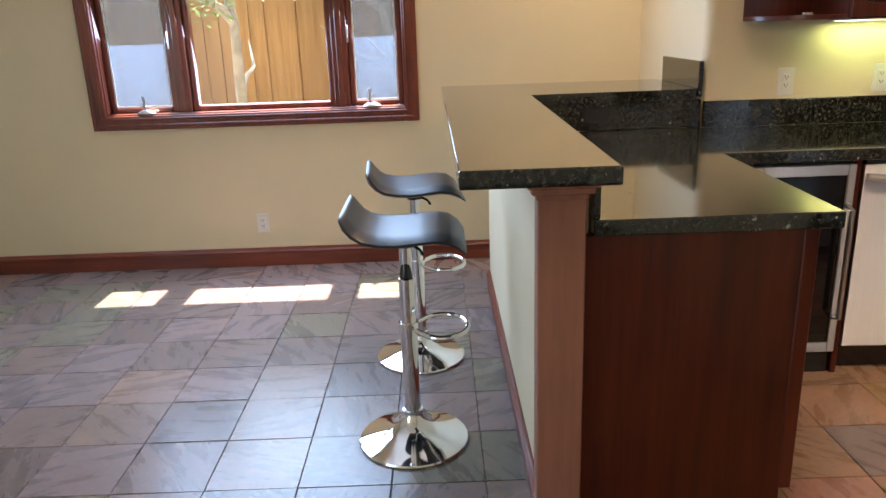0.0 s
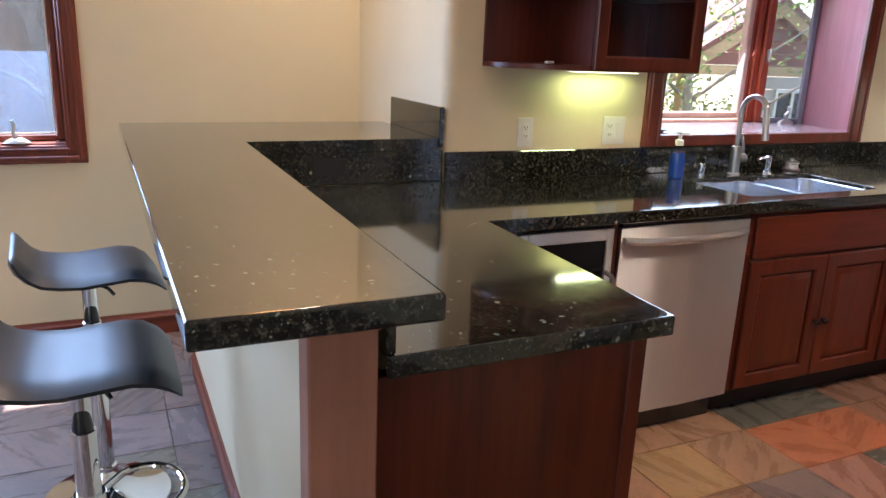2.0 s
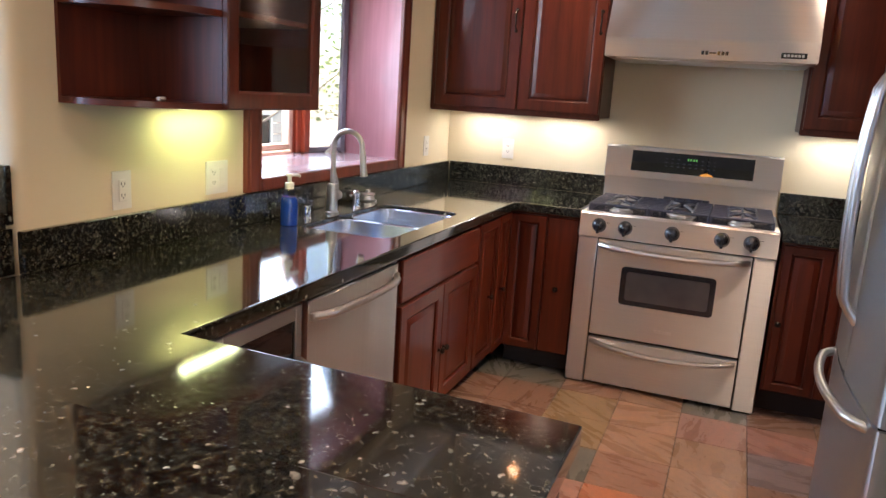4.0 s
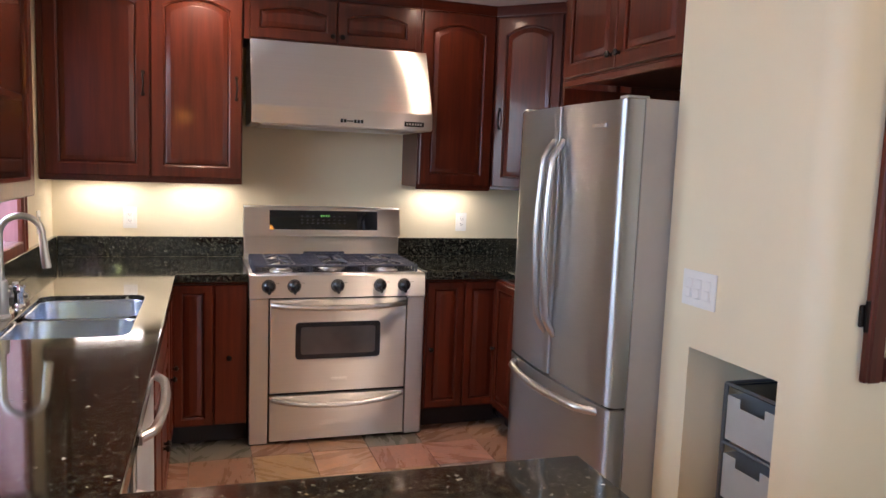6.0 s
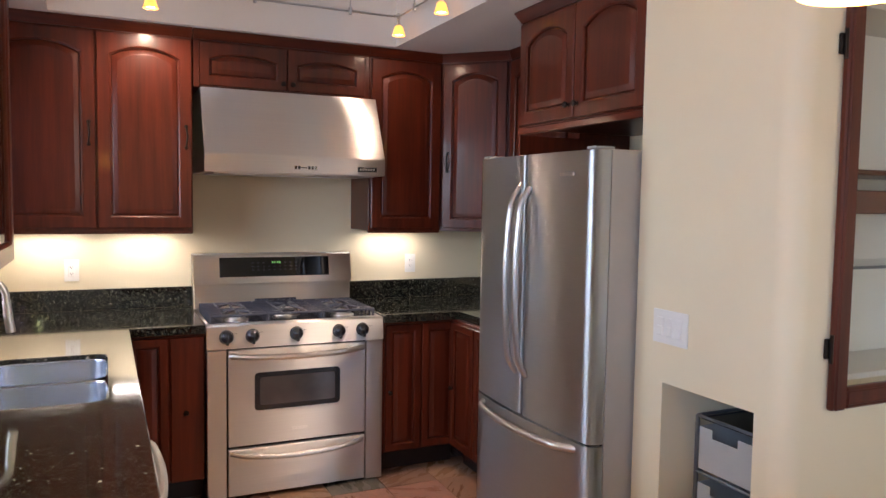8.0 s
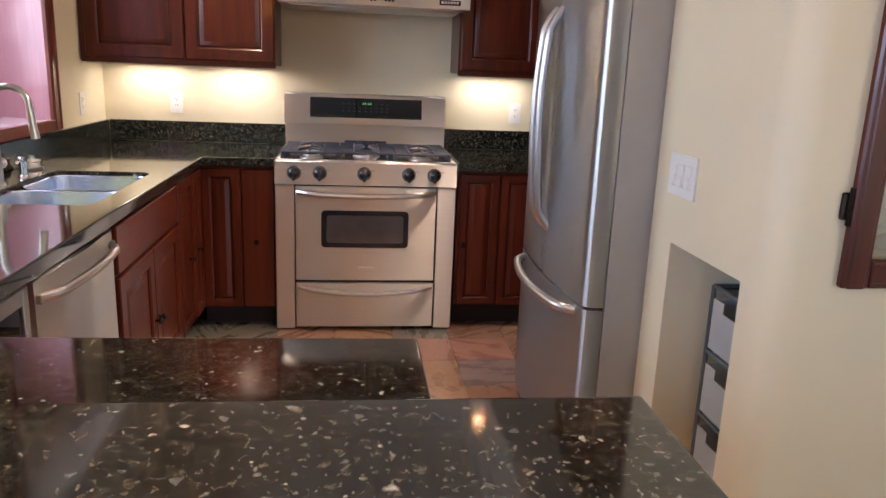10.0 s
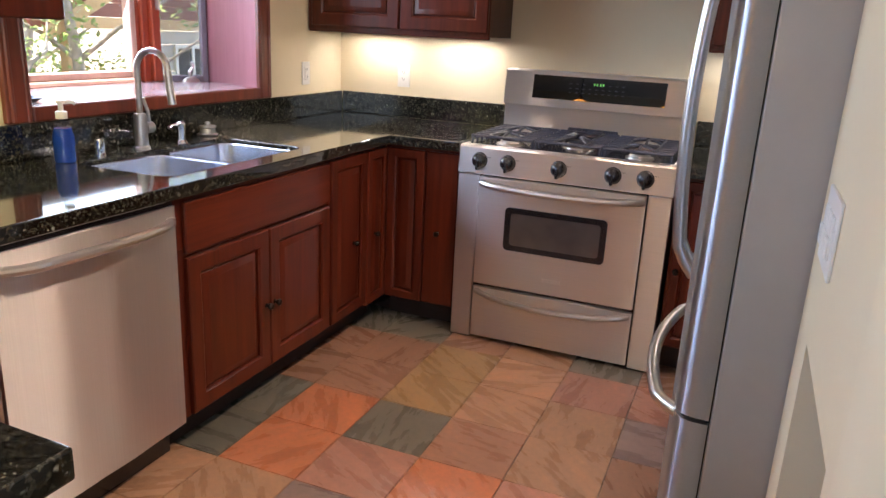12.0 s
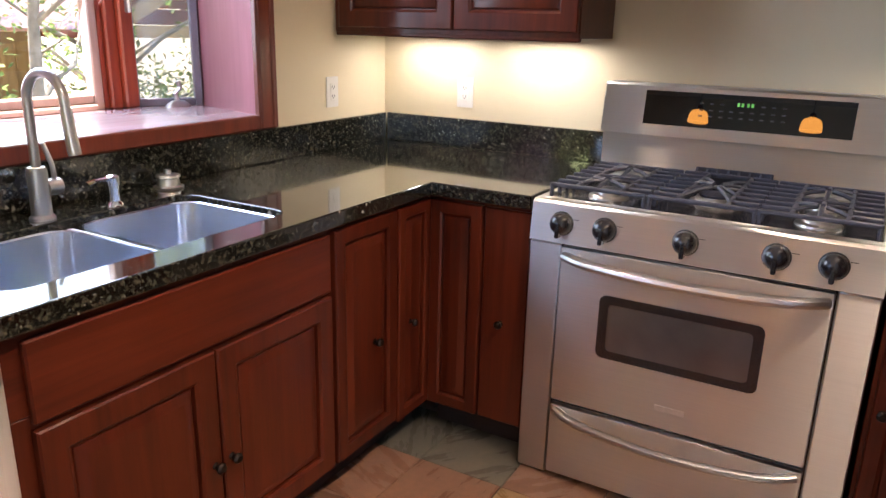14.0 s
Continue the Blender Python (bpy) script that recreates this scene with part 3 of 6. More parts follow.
# sink window: a shallow bay with slanted side casements
def bay_window():
    w = thing("window_2", pose(0, NY, 0), "deep cherry-framed bay window above the sink with slanted side casements", "window", kind="structure")
    x0, x1, z0, z1, t = 2.418, 3.842, 1.034, 2.33, 0.095
    bm = B()
    for k, (o, y, tt) in enumerate([(0.0, -0.020, t), (0.014, -0.026, 0.016), (t - 0.022, -0.024, 0.014)]):
        xa, xb, zb = x0 + o, x1 - o, z1 - o
        box(bm, xa, xa + tt, y, 0.004 + k * 0.001, z0, zb, 0.004)
        box(bm, xb - tt, xb, y, 0.004 + k * 0.001, z0, zb, 0.004)
        box(bm, xa + tt, xb - tt, y - 0.0005, 0.004, zb - tt, zb, 0.004)
    box(bm, x0 + t, x1 - t, -0.024, 0.004, z0, z0 + 0.05, 0.004)
    part("casing", bm, TRIM_V, w, "reddish cherry casing")
    zs = z0 + 0.05
    ia, ib, fy, cy = x0 + t, x1 - t, 0.52, 0.38     # inner sides, front glass, start of the slant
    fl = 0.11                                        # flare of the side panels
    sill = [(ia, -0.004), (ib, -0.004), (ib + fl, cy), (ib - 0.12, fy + 0.03), (ia + 0.12, fy + 0.03), (ia - fl, cy)]
    bm = B()
    slab(bm, sill, zs - 0.03, zs, 0.0)
    part("window_sill", bm, SUNNY_SILL, w, "glossy wooden window sill, paled for the sun on it", smooth=0)
    bm = B()
    slab(bm, sill, z1 - t, z1 - t + 0.03, 0.0)
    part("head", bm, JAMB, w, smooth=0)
    for s in (0, 1):
        def fx(x):
            return x if s else ia + ib - x
        bm = B()
        slab(bm, [(fx(ib), 0.0), (fx(ib + fl), cy), (fx(ib + fl + 0.03), cy), (fx(ib + 0.03), 0.0)][:: 1 if s else -1], zs, z1 - t)
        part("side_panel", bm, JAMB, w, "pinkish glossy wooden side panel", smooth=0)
        # slanted casement
        a, c = Vector((fx(ib + fl), cy, 0)), Vector((fx(ib - 0.10), fy, 0))
        if not s:
            a, c = c, a
        d = (a - c) if s else (c - a)
        u = (c - a).normalized()
        nrm = Vector((-u.y, u.x, 0))
        L = (c - a).length

        def bar(bm, p, q, za, zb, th, back=0.0):
            lo, hi = a + u * p, a + u * q
            pts = [lo - nrm * th + nrm * back, hi - nrm * th + nrm * back, hi + nrm * th + nrm * back, lo + nrm * th + nrm * back]
            slab(bm, [(v.x, v.y) for v in pts], za, zb, 0.003, 1)
        bm = B()
        f = 0.028
        bar(bm, 0.0, f, zs, z1 - t, 0.022)
        bar(bm, L - f, L, zs, z1 - t, 0.022)
        bar(bm, f, L - f, zs, zs + f, 0.021)
        bar(bm, f, L - f, z1 - t - f, z1 - t, 0.021)
        sash = part("sash", bm, simple_grey, w, "grey side casement frame")
        bm = B()
        bar(bm, f - 0.002, L - f + 0.002, zs + f, z1 - t - f, 0.002)
        p = part("pane", bm, GLASS, sash, smooth=0)
        p.visible_shadow = False
        bm = B()
        bar(bm, f - 0.001, L - f + 0.001, zs + f, z1 - t - f, 0.0005, -0.012)
        p = part("screen", bm, FINESCREEN, sash, "fine grey insect screen", smooth=0)
        p.visible_shadow = False
        # mullion pack between front and side
        bm = B()
        e = ib - 0.10 if s else ia + 0.10
        k = -1 if s else 1
        box(bm, min(e, e + k * 0.055), max(e, e + k * 0.055), fy - 0.05, fy + 0.04, zs, z1 - t, 0.006)
        box(bm, min(e + k * 0.055, e + k * 0.10), max(e + k * 0.055, e + k * 0.10), fy - 0.030, fy + 0.04, zs, z1 - t, 0.006)
        box(bm, min(e + k * 0.10, e + k * 0.125), max(e + k * 0.10, e + k * 0.125), fy - 0.014, fy + 0.04, zs, z1 - t, 0.006)
        part("mullion", bm, REDWOOD, w, "bright red-brown mullion")
        bm = B()
        box(bm, e + k * 0.028 - 0.006, e + k * 0.028 + 0.006, fy - 0.075, fy - 0.048, zs + 0.33, zs + 0.40, 0.005)
        part("sash_lock", bm, NICKEL, w)
        cx, cyy = ((a + c) / 2).x, ((a + c) / 2).y - 0.055
        bm = B()
        lathe(bm, [(0.0, 0.024), (0.018, 0.022), (0.032, 0.010), (0.038, 0.0)], 16, pose(cx, cyy, zs + 0.0005) @ Matrix.Diagonal((1.5, 0.8, 1, 1)))
        tube(bm, [(cx, cyy, zs + 0.015), (cx - 0.014, cyy - 0.005, zs + 0.05), (cx + 0.006, cyy - 0.01, zs + 0.07), (cx - 0.004, cyy - 0.012, zs + 0.095)], 0.009, 8)
        part("crank_handle", bm, NICKEL, w, "dull metal window crank")
    fa, fb = ia + 0.10 + 0.125, ib - 0.10 - 0.125
    f = 0.035
    bm = B()
    box(bm, fa, fa + f, fy - 0.02, fy + 0.03, zs, z1 - t, 0.005)
    box(bm, fb - f, fb, fy - 0.02, fy + 0.03, zs, z1 - t, 0.005)
    box(bm, fa + f, fb - f, fy - 0.035, fy + 0.03, zs, zs + 0.022, 0.005)
    box(bm, fa + f, fb - f, fy - 0.015, fy + 0.03, zs + 0.022, zs + 0.055, 0.005)
    box(bm, fa + f, fb - f, fy - 0.02, fy + 0.03, z1 - t - f, z1 - t, 0.005)
    sash = part("sash", bm, PALEWOOD, w, "pale front sash")
    bm = B()
    box(bm, fa + f - 0.004, fb - f + 0.004, fy + 0.004, fy + 0.009, zs + 0.05, z1 - t - f + 0.004)
    p = part("pane", bm, GLASS, sash, smooth=0)
    p.visible_shadow = False


simple_grey = simple("grey_sash_paint", (0.20, 0.18, 0.22), 0.5, bumpy=0.05)
REDWOOD = wood("red_wood", (0.30, 0.045, 0.018), (0.46, 0.085, 0.035), axis=2, rough=0.35, coat=0.2, per_object=0.08)
PALEWOOD = wood("pale_wood", (0.62, 0.42, 0.33), (0.72, 0.52, 0.42), axis=2, rough=0.4, coat=0.1, per_object=0.05)
bay_window()


# ---- cabinets ----
def outline(x0, x1, z0, z1, rise):
    if rise <= 0:
        return [(x0, z0), (x1, z0), (x1, z1), (x0, z1)]
    k, c = 12, (x0 + x1) / 2
    top = [(x1 - (x1 - x0) * i / k, z1 - rise * (2 * abs(i / k - 0.5)) ** 2) for i in range(k + 1)]
    return [(x0, z0), (x1, z0)] + top


def rings(bm, loops):
    vs = [[bm.verts.new((x, y, z)) for x, z in pts] for pts, y in loops]
    for a, c in zip(vs, vs[1:]):
        for i in range(len(a)):
            j = (i + 1) % len(a)
            bm.faces.new((a[i], a[j], c[j], c[i]))
    bm.faces.new(vs[-1])
    return vs


def inset(pts, d):
    xs, zs = [p[0] for p in pts], [p[1] for p in pts]
    cx, cz, w, h = (min(xs) + max(xs)) / 2, (min(zs) + max(zs)) / 2, max(xs) - min(xs), max(zs) - min(zs)
    return [(cx + (x - cx) * (w - 2 * d) / w, cz + (z - cz) * (h - 2 * d) / h) for x, z in pts]


def panel_door(parent, x0, x1, z0, z1, y=0.0, rise=0.0, stile=0.055, knob=None, pull=None, name="door", glazed=False):
    """A frame-and-raised-panel door in front of the plane y, facing -y."""
    th = 0.02
    inner = outline(x0 + stile, x1 - stile, z0 + stile, z1 - stile, rise)
    bm = B()
    k = len(inner)
    outer = [(x0, z0), (x1, z0)] + ([(x1 - (x1 - x0) * i / (k - 3), z1) for i in range(k - 2)] if rise > 0 else [(x1, z1), (x0, z1)])
    # front face between outer and inner, moulded inner edge, outer edge rounded off
    loops = [(outer, y - 0.001), (outer, y - th + 0.004), (inset(outer, 0.004), y - th), (inset(inner, -0.008), y - th), (inset(inner, -0.003), y - th + 0.004), (inner, y - th + 0.005), (inner, y - 0.003)]
    vs = [[bm.verts.new((px, py, pz)) for px, pz in pts] for pts, py in loops]
    for a, c in zip(vs, vs[1:]):
        for i in range(k):
            j = (i + 1) % k
            bm.faces.new((a[i], a[j], c[j], c[i]))
    d = part(name, bm, CHERRY, parent, smooth=25)
    if glazed:
        bm = B()
        box(bm, x0 + stile - 0.004, x1 - stile + 0.004, y - 0.011, y - 0.007, z0 + stile - 0.004, z1 - stile + 0.004)
        g = part("pane", bm, GLASS, d, smooth=0)
        g.visible_shadow = False
    else:
        bm = B()
        big = inset(inner, -0.002)
        rings(bm, [(big, y - 0.004), (inset(inner, 0.004), y - 0.004), (inset(inner, 0.007), y - 0.009), (inset(inner, 0.010), y - 0.0105), (inset(inner, 0.030), y - 0.0165), (inset(inner, 0.033), y - 0.0175)])
        part("panel", bm, CHERRY, d, smooth=25)
    if knob:
        kx, kz = knob
        bm = B()
        lathe(bm, [(0.0, 0.030), (0.009, 0.028), (0.014, 0.021), (0.012, 0.014), (0.006, 0.010), (0.005, 0.004), (0.010, 0.0)], 12, pose(kx, y - th, kz, 90))
        part("knob", bm, BRONZE, d, "dark bronze knob")
    if pull:
        kx, kz = pull
        bm = B()
        tube(bm, [(kx, y - th, kz - 0.055), (kx, y - th - 0.02, kz - 0.035), (kx + 0.004, y - th - 0.026, kz), (kx, y - th - 0.02, kz + 0.035), (kx, y - th, kz + 0.055)], 0.005, 8)
        lathe(bm, [(0, 0.004), (0.009, 0.003), (0.011, 0)], 10, pose(kx, y - th, kz - 0.055, 90))
        lathe(bm, [(0, 0.004), (0.009, 0.003), (0.011, 0)], 10, pose(kx, y - th, kz + 0.055, 90))
        part("pull_handle", bm, BRONZE, d, "dark bronze bail pull")
    return d


def carcass(parent, x0, x1, y0, y1, z0, z1, toe=0.0):
    bm = B()
    box(bm, x0, x1, y0, y1, z0 + toe, z1, 0.002)
    part("body", bm, CHERRY, parent)
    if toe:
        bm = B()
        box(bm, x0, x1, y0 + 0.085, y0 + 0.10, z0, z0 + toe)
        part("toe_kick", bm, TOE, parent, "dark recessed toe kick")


def crown(parent, pts, z):
    """Crown moulding along a line of points in local x and y, growing towards -y as it rises."""
    bm = B()
    prof = [(0.0, 0.0), (0.006, 0.0), (0.010, 0.012), (0.022, 0.030), (0.026, 0.040), (0.030, 0.044), (0.030, 0.052), (0.0, 0.052)]
    sections = []
    for i, p in enumerate(pts):
        d0 = (Vector(pts[i]) - Vector(pts[i - 1])).normalized() if i else None
        d1 = (Vector(pts[i + 1]) - Vector(pts[i])).normalized() if i + 1 < len(pts) else None
        ns = [Vector((d.y, -d.x)) for d in (d0, d1) if d is not None]
        n = sum(ns, Vector((0, 0))).normalized()
        s = 1 / max(0.5, n.dot(ns[0]))
        sections.append([bm.verts.new((p[0] + n.x * o * s, p[1] + n.y * o * s, z + h)) for o, h in prof])
    for a, c in zip(sections, sections[1:]):
        for i in range(len(prof)):
            j = (i + 1) % len(prof)
            bm.faces.new((a[i], a[j], c[j], c[i]))
    bm.faces.new(sections[0])
    bm.faces.new(sections[-1][::-1])
    part("crown", bm, CHERRY_H, parent, "cherry crown moulding")


CH = 0.868           # top of the base cabinets
E90 = -90
# sink run, facing the room: local x is world x, front at y 3.165
FY = 3.165


def north(x0):
    return pose(x0, FY, 0)


c = thing("base_cabinet", north(2.44), "cherry sink base cabinet with false drawer front and two doors", "cabinet", "base cabinets")
carcass(c, 0, 0.90, 0.0, 0.60, 0, 0.70, 0.125)
bm = B()
box(bm, 0, 0.90, 0.0, 0.03, 0.70, CH, 0.002)
part("face_frame", bm, CHERRY_H, c)
bm = B()
box(bm, 0.045, 0.895, -0.018, -0.001, 0.685, 0.850, 0.004)
part("drawer_front", bm, CHERRY_H, c, "plain cherry false drawer front")
panel_door(c, 0.045, 0.468, 0.135, 0.672, knob=(0.445, 0.385), stile=0.062)
panel_door(c, 0.474, 0.895, 0.135, 0.672, knob=(0.497, 0.385), stile=0.062)
c = thing("base_cabinet", north(3.34), "narrow cherry base cabinet with one tall door beside the sink", "cabinet", "base cabinets")
carcass(c, 0, 0.53, 0.0, 0.60, 0, CH, 0.125)
panel_door(c, 0.012, 0.318, 0.135, 0.855, knob=(0.195, 0.465), stile=0.05)
panel_door(c, 0.330, 0.525, 0.12, 0.855, knob=(0.395, 0.462), stile=0.042)
# range wall, left of the range, front at x 3.87
c = thing("base_cabinet", pose(3.87, 3.160, 0, 0, 0, E90), "narrow cherry corner base cabinet beside the range", "cabinet", "base cabinets")
carcass(c, 0.0, 0.378, 0.0, 0.62, 0, CH, 0.125)
panel_door(c, 0.015, 0.205, 0.12, 0.855, stile=0.045)
bm = B()
box(bm, 0.214, 0.374, -0.016, -0.001, 0.12, 0.855, 0.004)
pull_out = part("pullout_front", bm, CHERRY, c, "plain cherry pull-out front")
bm = B()
lathe(bm, [(0.0, 0.030), (0.009, 0.028), (0.014, 0.021), (0.012, 0.014), (0.006, 0.010), (0.005, 0.004), (0.010, 0.0)], 12, pose(0.285, -0.016, 0.475, 90))
part("knob", bm, BRONZE, pull_out, "dark bronze knob")
# right of the range
c = thing("base_cabinet", pose(3.87, 1.828, 0, 0, 0, E90), "cherry base cabinet between range and fridge", "cabinet", "base cabinets")
carcass(c, 0.0, 0.47, 0.0, 0.62, 0, CH, 0.125)
panel_door(c, 0.012, 0.225, 0.135, 0.855, stile=0.045, knob=(0.035, 0.475))
panel_door(c, 0.234, 0.455, 0.135, 0.855, stile=0.045)
c = thing("base_cabinet", pose(3.865, 1.40, 0, 0, 0, 180), "cherry base cabinet tucked beside the fridge", "cabinet", "base cabinets")
carcass(c, 0.0, 0.66, 0.0, 0.68, 0, CH, 0.125)
panel_door(c, 0.02, 0.30, 0.135, 0.855, stile=0.045, knob=(0.055, 0.475))
panel_door(c, 0.31, 0.64, 0.135, 0.855, stile=0.045)
# peninsula
c = thing("peninsula_cabinet", pose(0.637, 2.285, 0), "dark cherry peninsula base cabinet with flat end panel", "cabinet")
bm = B()
box(bm, 0.0, 0.575, 0.0, 0.018, 0.0, CH, 0.002)
part("end_panel", bm, CHERRY, c, "dark flat cherry end panel")
bm = B()
box(bm, 0.0, 0.50, 0.018, 1.50, 0.0, 0.10)
box(bm, 0.0, 0.59, 0.018, 1.50, 0.10, CH)
part("body", bm, CHERRY, c)
bm = B()
box(bm, 0.565, 0.605, -0.004, 0.020, 0.10, CH, 0.003)
part("corner_stile", bm, CHERRY, c)
for k in range(2):
    bm = B()
    y0 = 0.03 + k * 0.42
    box(bm, 0.591, 0.609, y0, y0 + 0.41, 0.11, 0.855, 0.004)
    dd = part("door", bm, CHERRY, c)
    bm = B()
    lathe(bm, [(0.0, 0.030), (0.009, 0.028), (0.014, 0.021), (0.012, 0.014), (0.006, 0.010), (0.005, 0.004), (0.010, 0.0)], 12, pose(0.609, y0 + 0.05, 0.47, 0, 90))
    part("knob", bm, BRONZE, dd, "dark bronze knob")

# wall cabinets on the range wall, front at x 4.19
UB, UT = 1.366, 2.388


def under_rail(parent, x0, x1, y):
    bm = B()
    box(bm, x0, x1, y, y + 0.018, UB - 0.012, UB + 0.012, 0.004)
    part("light_rail", bm, CHERRY_H, parent)


c = thing("wall_cabinet", pose(4.195, 3.795, 0, 0, 0, E90), "tall cherry wall cabinet with two arched doors in the corner", "cabinet", "wall cabinets")
carcass(c, 0.0, 0.995, 0.0, 0.34, UB, UT)
panel_door(c, 0.03, 0.526, UB + 0.018, UT - 0.012, rise=0.045, pull=(0.495, UB + 0.50), stile=0.066)
panel_door(c, 0.534, 0.990, UB + 0.018, UT - 0.012, rise=0.045, pull=(0.962, UB + 0.50), stile=0.066)
under_rail(c, 0.0, 0.995, 0.002)
crown(c, [(0.0, 0.0), (0.995, 0.0)], UT)
c = thing("wall_cabinet", pose(4.195, 2.796, 0, 0, 0, E90), "short cherry wall cabinet with two arched doors above the hood", "cabinet", "wall cabinets")
carcass(c, 0.0, 0.985, 0.0, 0.34, 2.137, UT)
panel_door(c, 0.03, 0.498, 2.147, UT - 0.012, rise=0.03, knob=(0.474, 2.182), stile=0.058)
panel_door(c, 0.504, 0.955, 2.147, UT - 0.012, rise=0.03, knob=(0.528, 2.182), stile=0.058)
crown(c, [(0.0, 0.0), (0.985, 0.0)], UT)
c = thing("wall_cabinet", pose(4.195, 1.81, 0, 0, 0, E90), "tall cherry wall cabinet with a single arched door", "cabinet", "wall cabinets")
carcass(c, 0.0, 0.465, 0.0, 0.34, UB, UT)
panel_door(c, 0.012, 0.455, UB + 0.018, UT - 0.012, rise=0.045, stile=0.066)
under_rail(c, 0.0, 0.465, 0.002)
crown(c, [(0.0, 0.0), (0.465, 0.0)], UT)
# diagonal corner cabinet
c = thing("wall_cabinet", pose(4.195, 1.342, 0, 0, 0, 180 + 45), "cherry corner wall cabinet with one slanted arched door", "cabinet", "wall cabinets")
bm = B()
s2 = math.sqrt(0.5)
L = 0.44
slab(bm, [(-0.24 * 1.0, 0.24), (0.0, 0.0), (L, 0.0), (L + 0.24, 0.24), (L / 2, L / 2 + 0.46)], UB, UT)
part("body", bm, CHERRY, c, smooth=0)
panel_door(c, 0.02, L - 0.02, UB + 0.018, UT - 0.012, rise=0.045, stile=0.06, pull=(0.05, UB + 0.42))
crown(c, [(0.0, 0.0), (L, 0.0)], UT)
c = thing("wall_cabinet", pose(3.88, 1.03, 0, 0, 0, 180), "cherry wall cabinet half hidden behind the fridge", "cabinet", "wall cabinets")
carcass(c, 0.0, 0.70, 0.0, 0.32, UB, UT)
panel_door(c, 0.015, 0.60, UB + 0.018, UT - 0.012, rise=0.045, stile=0.062)
crown(c, [(0.0, 0.0), (0.70, 0.0)], UT)
# above the fridge
c = thing("fridge_cabinet", pose(3.085, 1.432, 0, 0, 0, 180), "cherry cabinet with two arched doors above the fridge", "cabinet")
carcass(c, 0.0, 0.917, 0.0, 0.66, 1.895, UT)
panel_door(c, 0.015, 0.452, 1.908, UT - 0.012, rise=0.05, knob=(0.425, 1.962), stile=0.06)
panel_door(c, 0.460, 0.905, 1.908, UT - 0.012, rise=0.05, knob=(0.487, 1.962), stile=0.06)
bm = B()
box(bm, -0.002, 0.917, -0.012, 0.02, 1.868, 1.898, 0.004)
part("light_rail", bm, CHERRY_H, c)
bm = B()
box(bm, -0.014, -0.001, 0.0, 0.60, 0.0, 1.867)
part("side_panel", bm, CHERRY, c, "cherry panel beside the fridge")
crown(c, [(0.0, 0.62), (0.0, 0.0), (0.917, 0.0)], UT)

# cabinet beside the sink window: rounded end shelves and a glazed door
c = thing("glass_cabinet", pose(1.892, 3.483, 0), "cherry wall cabinet with empty glazed door and open rounded end shelves", "cabinet")
H0, H1 = 1.365, 2.388
bm = B()
box(bm, 0.0, 0.018, 0.0, 0.316, H0, H1)
part("side", bm, CHERRY, c)
bm = B()
box(bm, 0.487, 0.505, 0.0, 0.316, H0, H1)
part("side", bm, CHERRY, c)
part_box("back", c, CHERRY, (0.018, 0.487, 0.300, 0.316, H0, H1))
for z in (H0, 1.635, 1.90, 2.16, H1 - 0.018):
    part_box("shelf", c, CHERRY_H, (0.018, 0.487, 0.004, 0.30, z, z + 0.018), 0.002)
panel_door(c, 0.002, 0.503, H0 + 0.002, H1 - 0.01, stile=0.055, glazed=True)
part_box("end_back", c, CHERRY, (-0.285, -0.001, 0.304, 0.316, H0, H1))
for z in (H0, 1.625, 1.885, 2.15, H1 - 0.018):
    bm = B()
    k = [(-0.001 - 0.284 * math.sin(a), 0.304 - 0.304 * math.cos(a)) for a in [i * math.pi / 2 / 10 for i in range(11)]]
    slab(bm, [(-0.001, 0.304)] + [(x, y) for x, y in k[::-1]], z, z + 0.018, 0.0)
    part("end_shelf", bm, CHERRY_H, c, "rounded cherry end shelf", smooth=25)
crown(c, [(-0.285, 0.30), (-0.20, 0.10), (0.0, 0.0), (0.505, 0.0)], H1)
bm = B()
box(bm, -0.035, 0.015, 0.10, 0.115, 0, 0.010, 0.003)
solid("shelf_clip", bm, WHITE, "small white plastic clip lying on the end shelf", "clip", at=pose(1.855, 3.53, 1.3835, 0, 0, 25))

# ---- counters ----
ZT, TH = 0.915, 0.044


def counter(name, pts, z1, label, th=TH):
    bm = B()
    slab(bm, pts, z1 - th, z1, 0.007, 3)
    return solid(name, bm, GRANITE, label, "countertop", smooth=30)


